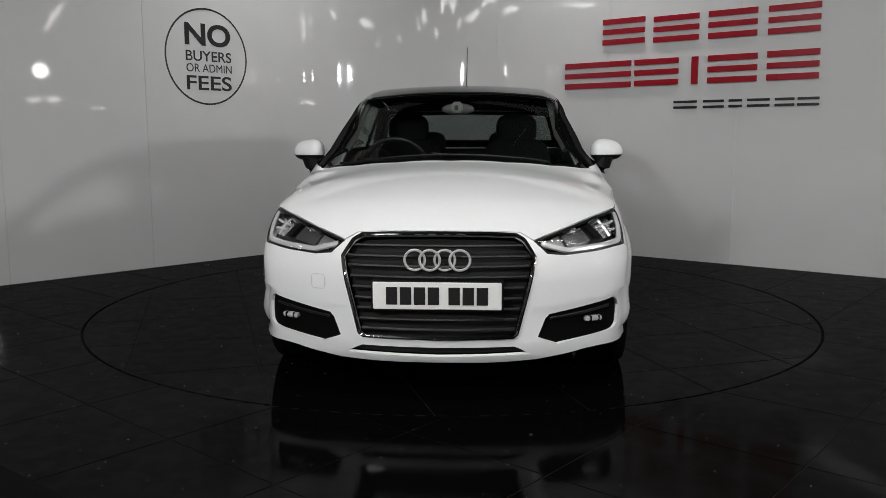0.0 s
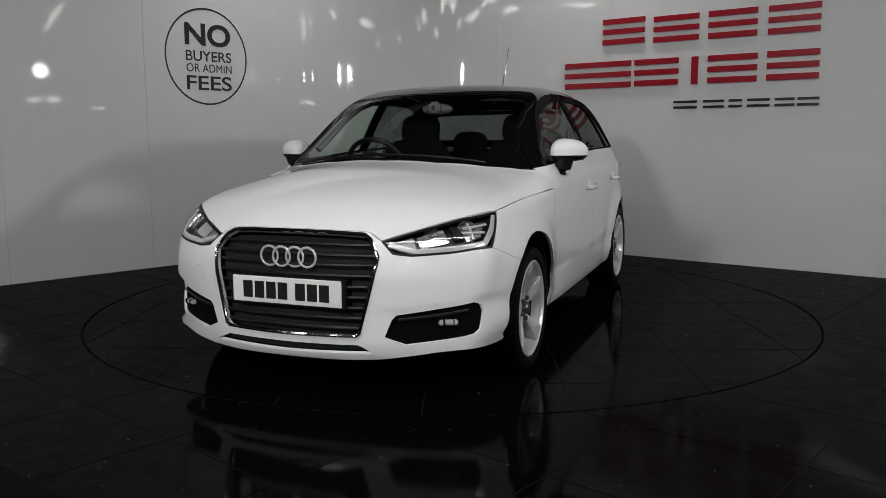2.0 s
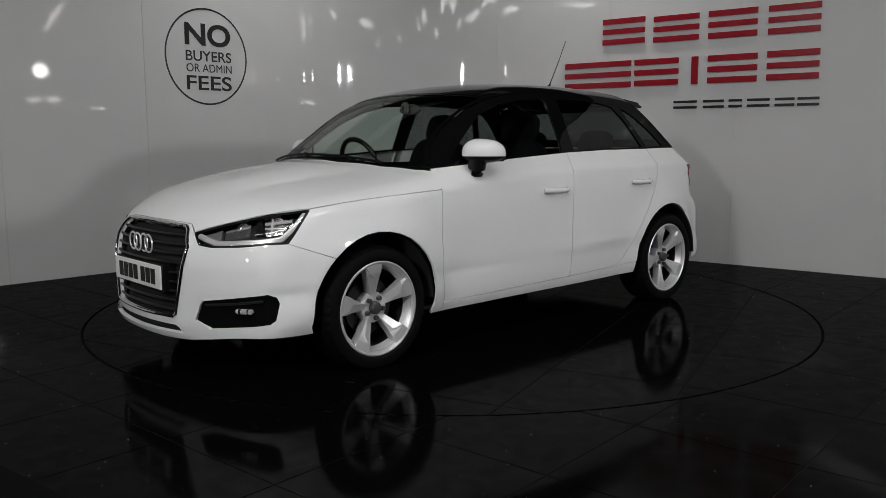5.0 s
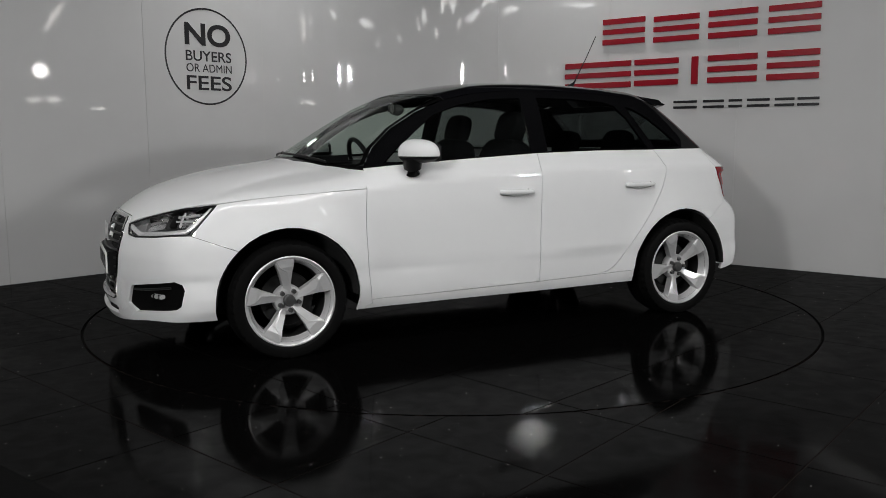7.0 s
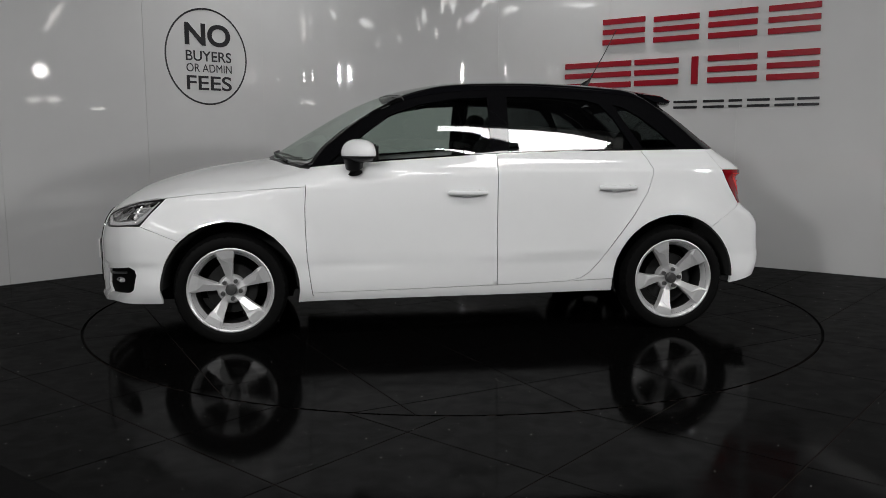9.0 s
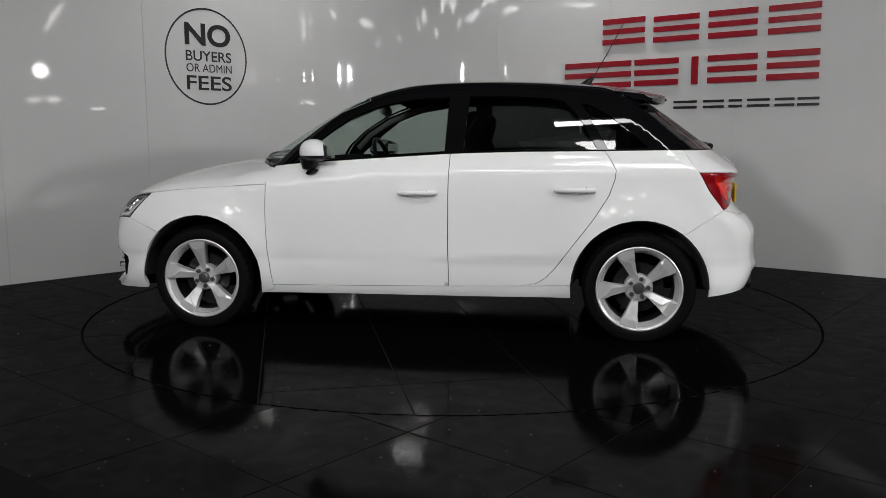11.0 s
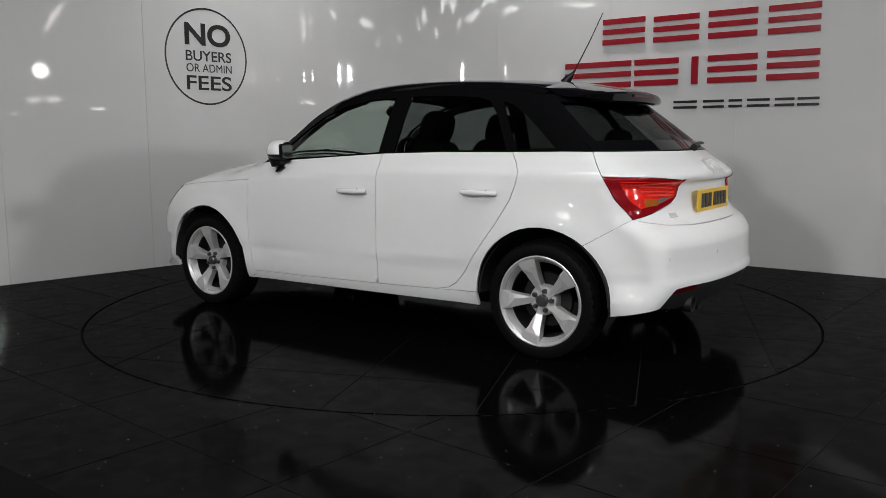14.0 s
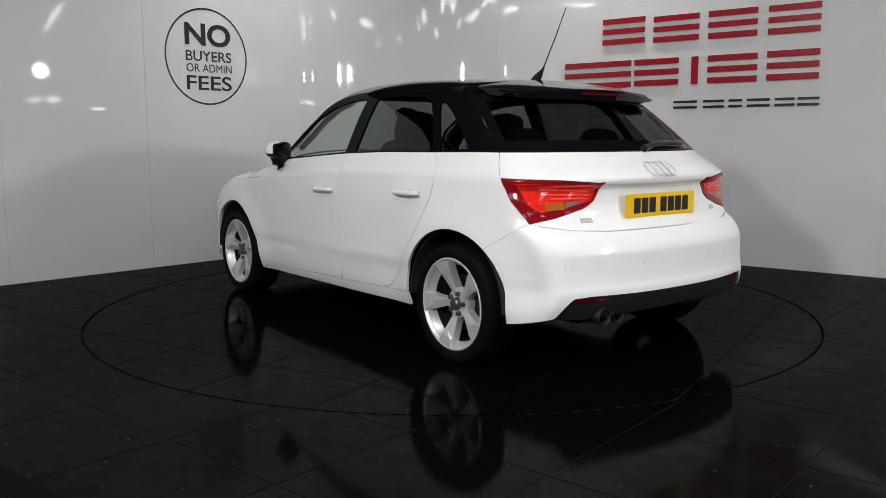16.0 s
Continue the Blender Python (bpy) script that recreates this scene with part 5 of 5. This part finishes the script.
for s0, s1 in ((2.941, 3.153), (3.206, 3.389), (3.428, 3.541), (3.581, 3.766), (3.805, 3.960), (3.982, 4.149)):
    for z0 in (1.341, 1.389):
        wall_box("bar", FRAME_R, s0, s1, z0, z0 + 0.021, M_BLACK_SIGN, sign, depth=0.012)

decal = tagged(empty("round_decal", FRAME_L), "black circle with black words on white wall", "decal")
pts = [(2.5435 + 0.3905 * math.cos(q), -0.0015, 1.797 + 0.407 * math.sin(q)) for q in [2 * math.pi * k / 72 for k in range(72)]]
part("circle", tube(pts, 0.0075, 6, True, 0.2, [(0, 1, 0)] * 72), M_BLACK_SIGN, decal)


def words(text, s_left, s_right, z0, z1, parent, bold):
    c = bpy.data.curves.new(text, "FONT")
    c.body, c.extrude, c.offset = text, 0.0008, bold
    tmp = bpy.data.objects.new("tmp", c)
    scene.collection.objects.link(tmp)
    bpy.context.view_layer.update()
    me = bpy.data.meshes.new_from_object(tmp.evaluated_get(bpy.context.evaluated_depsgraph_get()))
    bpy.data.objects.remove(tmp)
    co = np.array([v.co for v in me.vertices])
    lo, hi = co.min(0), co.max(0)
    for v, p in zip(me.vertices, co):
        u = (p[0] - lo[0]) / (hi[0] - lo[0])
        w = (p[1] - lo[1]) / (hi[1] - lo[1])
        v.co = (s_left + u * (s_right - s_left), -0.002 - p[2], z0 + w * (z1 - z0))
    me.materials.clear()
    me.materials.append(M_BLACK_SIGN)
    return part("lettering", me, M_BLACK_SIGN, parent)


words("NO", 2.752, 2.309, 1.888, 2.080, decal, 0.030)
words("BUYERS", 2.748, 2.306, 1.757, 1.846, decal, 0.010)
words("OR ADMIN", 2.746, 2.305, 1.664, 1.734, decal, 0.0)
words("FEES", 2.748, 2.310, 1.509, 1.634, decal, 0.014)

# ---------------------------------------------------------------- the hall round and behind the camera
def slab(name, x0, x1, y0, y1, z0, z1, mat, label):
    return tagged(part(name, box(bmesh.new(), x0, x1, y0, y1, z0, z1), mat, None, smooth=False), label, "ceiling" if name == "ceiling" else "wall", kind="structure")


slab("ceiling", -24.2, 30.2, -30.2, 6.2, 6.0, 6.15, M_CEIL, "dark grey hall ceiling above the lamps")
slab("hall_floor", -24, 30, -30, 6, -0.09, -0.07, M_GROUT, "dark floor of the hall beyond the tiles")
slab("wall_south", -24.2, 30.2, -30.2, -30.0, -0.1, 6.0, M_BACK, "plain dark far wall of the hall")
slab("wall_east", 30.0, 30.2, -30.0, 6.2, -0.1, 6.0, M_BACK, "plain dark hall side wall")
slab("wall_west", -24.2, -24.0, -30.0, 6.2, -0.1, 6.0, M_BACK, "plain dark hall side wall")
slab("wall_north", -24.0, 30.0, 6.0, 6.2, -0.1, 6.0, M_BACK, "plain dark hall wall behind the white panels")


def light_box(x0, y, w, half):
    root = tagged(empty("light_box", Matrix.Translation((x0, y, 4.385))), "long white light box hung over the turntable", "lamp", "light boxes")
    part("housing", box(bmesh.new(), -half, half, -w / 2 - 0.03, w / 2 + 0.03, 0.0, 0.10, 0.01), M_JOINT, root)
    for x in (-half + 0.5, 0, half - 0.5):
        part("hanger", tube([(x, 0, 0.09), (x, 0, 1.635)], 0.012), M_JOINT, root)


light_box(-1.1, -3.9, 0.32, 2.02)
light_box(1.65, -3.28, 0.22, 1.52)
# housings for the two added wall fill lamps, no known fittings there
for x, y, turn in ((-1.44, 1.92, 46.4), (1.15, 2.02, -37)):
    root = tagged(empty("added_wall_fill", Matrix.Translation((x, y, 4.22)) @ Matrix.Rotation(radians(turn), 4, "Z")), "slim white fill lamp added out of view to brighten walls", "lamp", "wall washers")
    part("housing", box(bmesh.new(), -1.0, 1.0, -0.21, 0.21, 0.08, 0.17, 0.01), M_JOINT, root)
    for q in (-0.8, 0.8):
        part("hanger", tube([(q, 0, 0.15), (q, 0, 1.79)], 0.012), M_JOINT, root)
for eye, aim in zip(FLOODS, ((0.4, 1.0, 1.0), (-0.6, 1.0, 1.0))):
    m = look(eye, aim) @ Matrix.Translation((0, 0, 0.02))
    root = tagged(empty("flood_lamp", Matrix.Translation((eye[0], eye[1], 0))), "black flood lamp on a stand facing the turntable", "lamp", "flood lamps")
    casing = box(bmesh.new(), -0.20, 0.20, -0.20, 0.20, 0.0, 0.14, 0.02, Matrix.Translation((-eye[0], -eye[1], 0)) @ m)
    part("casing", casing, M_TRIM, root)
    top = m @ Vector((0, 0, 0.12)) - Vector((eye[0], eye[1], 0))
    part("pole", tube([tuple(top), (top.x, top.y, 0.12)], 0.02), M_TRIM, root)
    for k in range(3):
        q = 2.1 * k + 0.4
        part("foot", tube([(top.x, top.y, 0.14), (top.x + 0.4 * math.cos(q), top.y + 0.4 * math.sin(q), 0.012)], 0.012), M_TRIM, root)


def roof_light():
    root = tagged(empty("roof_light"), "long bright roof light in dark ceiling", "roof light", "hall roof lights")
    part("frame", box(bmesh.new(), -0.52, 0.52, -1.6, 1.6, -0.08, 0.0, 0.01), M_JOINT, root)
    part("pane", box(bmesh.new(), -0.45, 0.45, -1.5, 1.5, -0.095, -0.075, 0.004), M_LAMP_SOFT, root)
    return root


first = roof_light()
spots = [(14.2, -20.0), (15.0, -28.3), (8.4, -28.0), (3.7, -24.4), (1.2, -21.8), (-0.6, -27.5), (-2.6, -19.5), (-4.9, -24.0), (-7.5, -20.8), (-9.6, -16.2), (-13.4, -17.0),
         (17.5, -13.6), (-13.0, -11.5), (-7.5, -11.5), (8.0, -11.5), (-20.0, -6.0)]
first.matrix_world = Matrix.Translation((*spots[0], 6.0))
for x, y in spots[1:]:
    copy_thing(first, Matrix.Translation((x, y, 6.0)))


def pendant(x, y, z, r):
    root = tagged(empty("pendant_lamp", Matrix.Translation((x, y, z))), "lit white pendant lamp hung from ceiling", "lamp", "pendant lamps")
    b = bmesh.new()
    bmesh.ops.create_uvsphere(b, u_segments=20, v_segments=12, radius=r)
    part("globe", b, M_GLOBE, root)
    part("cord", tube([(0, 0, r * 0.9), (0, 0, 6.0 - z)], 0.015), M_JOINT, root)


def strip(x0, y0, x1, y1, z):
    m = Vector(((x0 + x1) / 2, (y0 + y1) / 2, z))
    d = Vector((x1 - x0, y1 - y0, 0))
    root = empty("strip_lamp", Matrix.Translation(m) @ Matrix.Rotation(math.atan2(d.y, d.x), 4, "Z"))
    tagged(root, "long lit strip lamp under hall ceiling", "lamp", "strip lamps")
    part("housing", box(bmesh.new(), -d.length / 2, d.length / 2, -0.08, 0.08, 0.0, 6.0 - z, 0.0), M_JOINT, root)
    part("tube", box(bmesh.new(), -d.length / 2 + 0.03, d.length / 2 - 0.03, -0.06, 0.06, -0.05, 0.001, 0.01), M_LAMP, root)


for spot in ((26.9, -12.1, 4.0), (-13.2, -16.1, 3.6)):
    pendant(*spot, 0.27)
strip(20.9, -8.6, 27.7, -12.1, 5.85)
strip(-11.0, -3.4, -15.5, -6.0, 5.85)
for y, z in ((-13.8, 2.93), (-12.9, 2.95), (-10.9, 2.5)):
    root = tagged(empty("wall_lamp", Matrix.Translation((30.0, y, z))), "small lit lamp fixed on hall wall", "lamp", "wall lamps")
    part("body", box(bmesh.new(), -0.08, 0.0, -0.34, 0.34, -0.12, 0.12, 0.01), M_JOINT, root)
    part("cover", box(bmesh.new(), -0.10, -0.075, -0.30, 0.30, -0.09, 0.09, 0.01), M_LAMP, root)


# ---------------------------------------------------------------- what moves
# thin mat lying on the tiles beside the turntable
b = bmesh.new()
box(b, -0.75, 0.75, -0.60, 0.0, 0.0, 0.006, 0.002, Matrix.Translation((-1.34, -2.885, 0.0005)) @ Matrix.Rotation(math.atan2(-0.243, 0.327), 4, "Z"))
mat_ob = new("floor_mat", None)
tagged(mat_ob, "thin black rubber floor mat lying on black tiles", "mat")
part("mat_sheet", b, M_VOID, mat_ob)


def motions():
    rows_car, rows_table = [], []
    for k in range(33):
        t = k * 0.5
        a = -162.645 - 8.6457 * (t - 8) + 0.00242 * (t - 8) ** 2
        m = Matrix.Rotation(radians(a), 4, "Z")
        rows_table.append((t, m))
        rows_car.append((t, m @ Matrix.Translation((OFF[0], OFF[1], 0.0))))
    walk(turntable, rows_table)
    walk(car, rows_car)


motions()
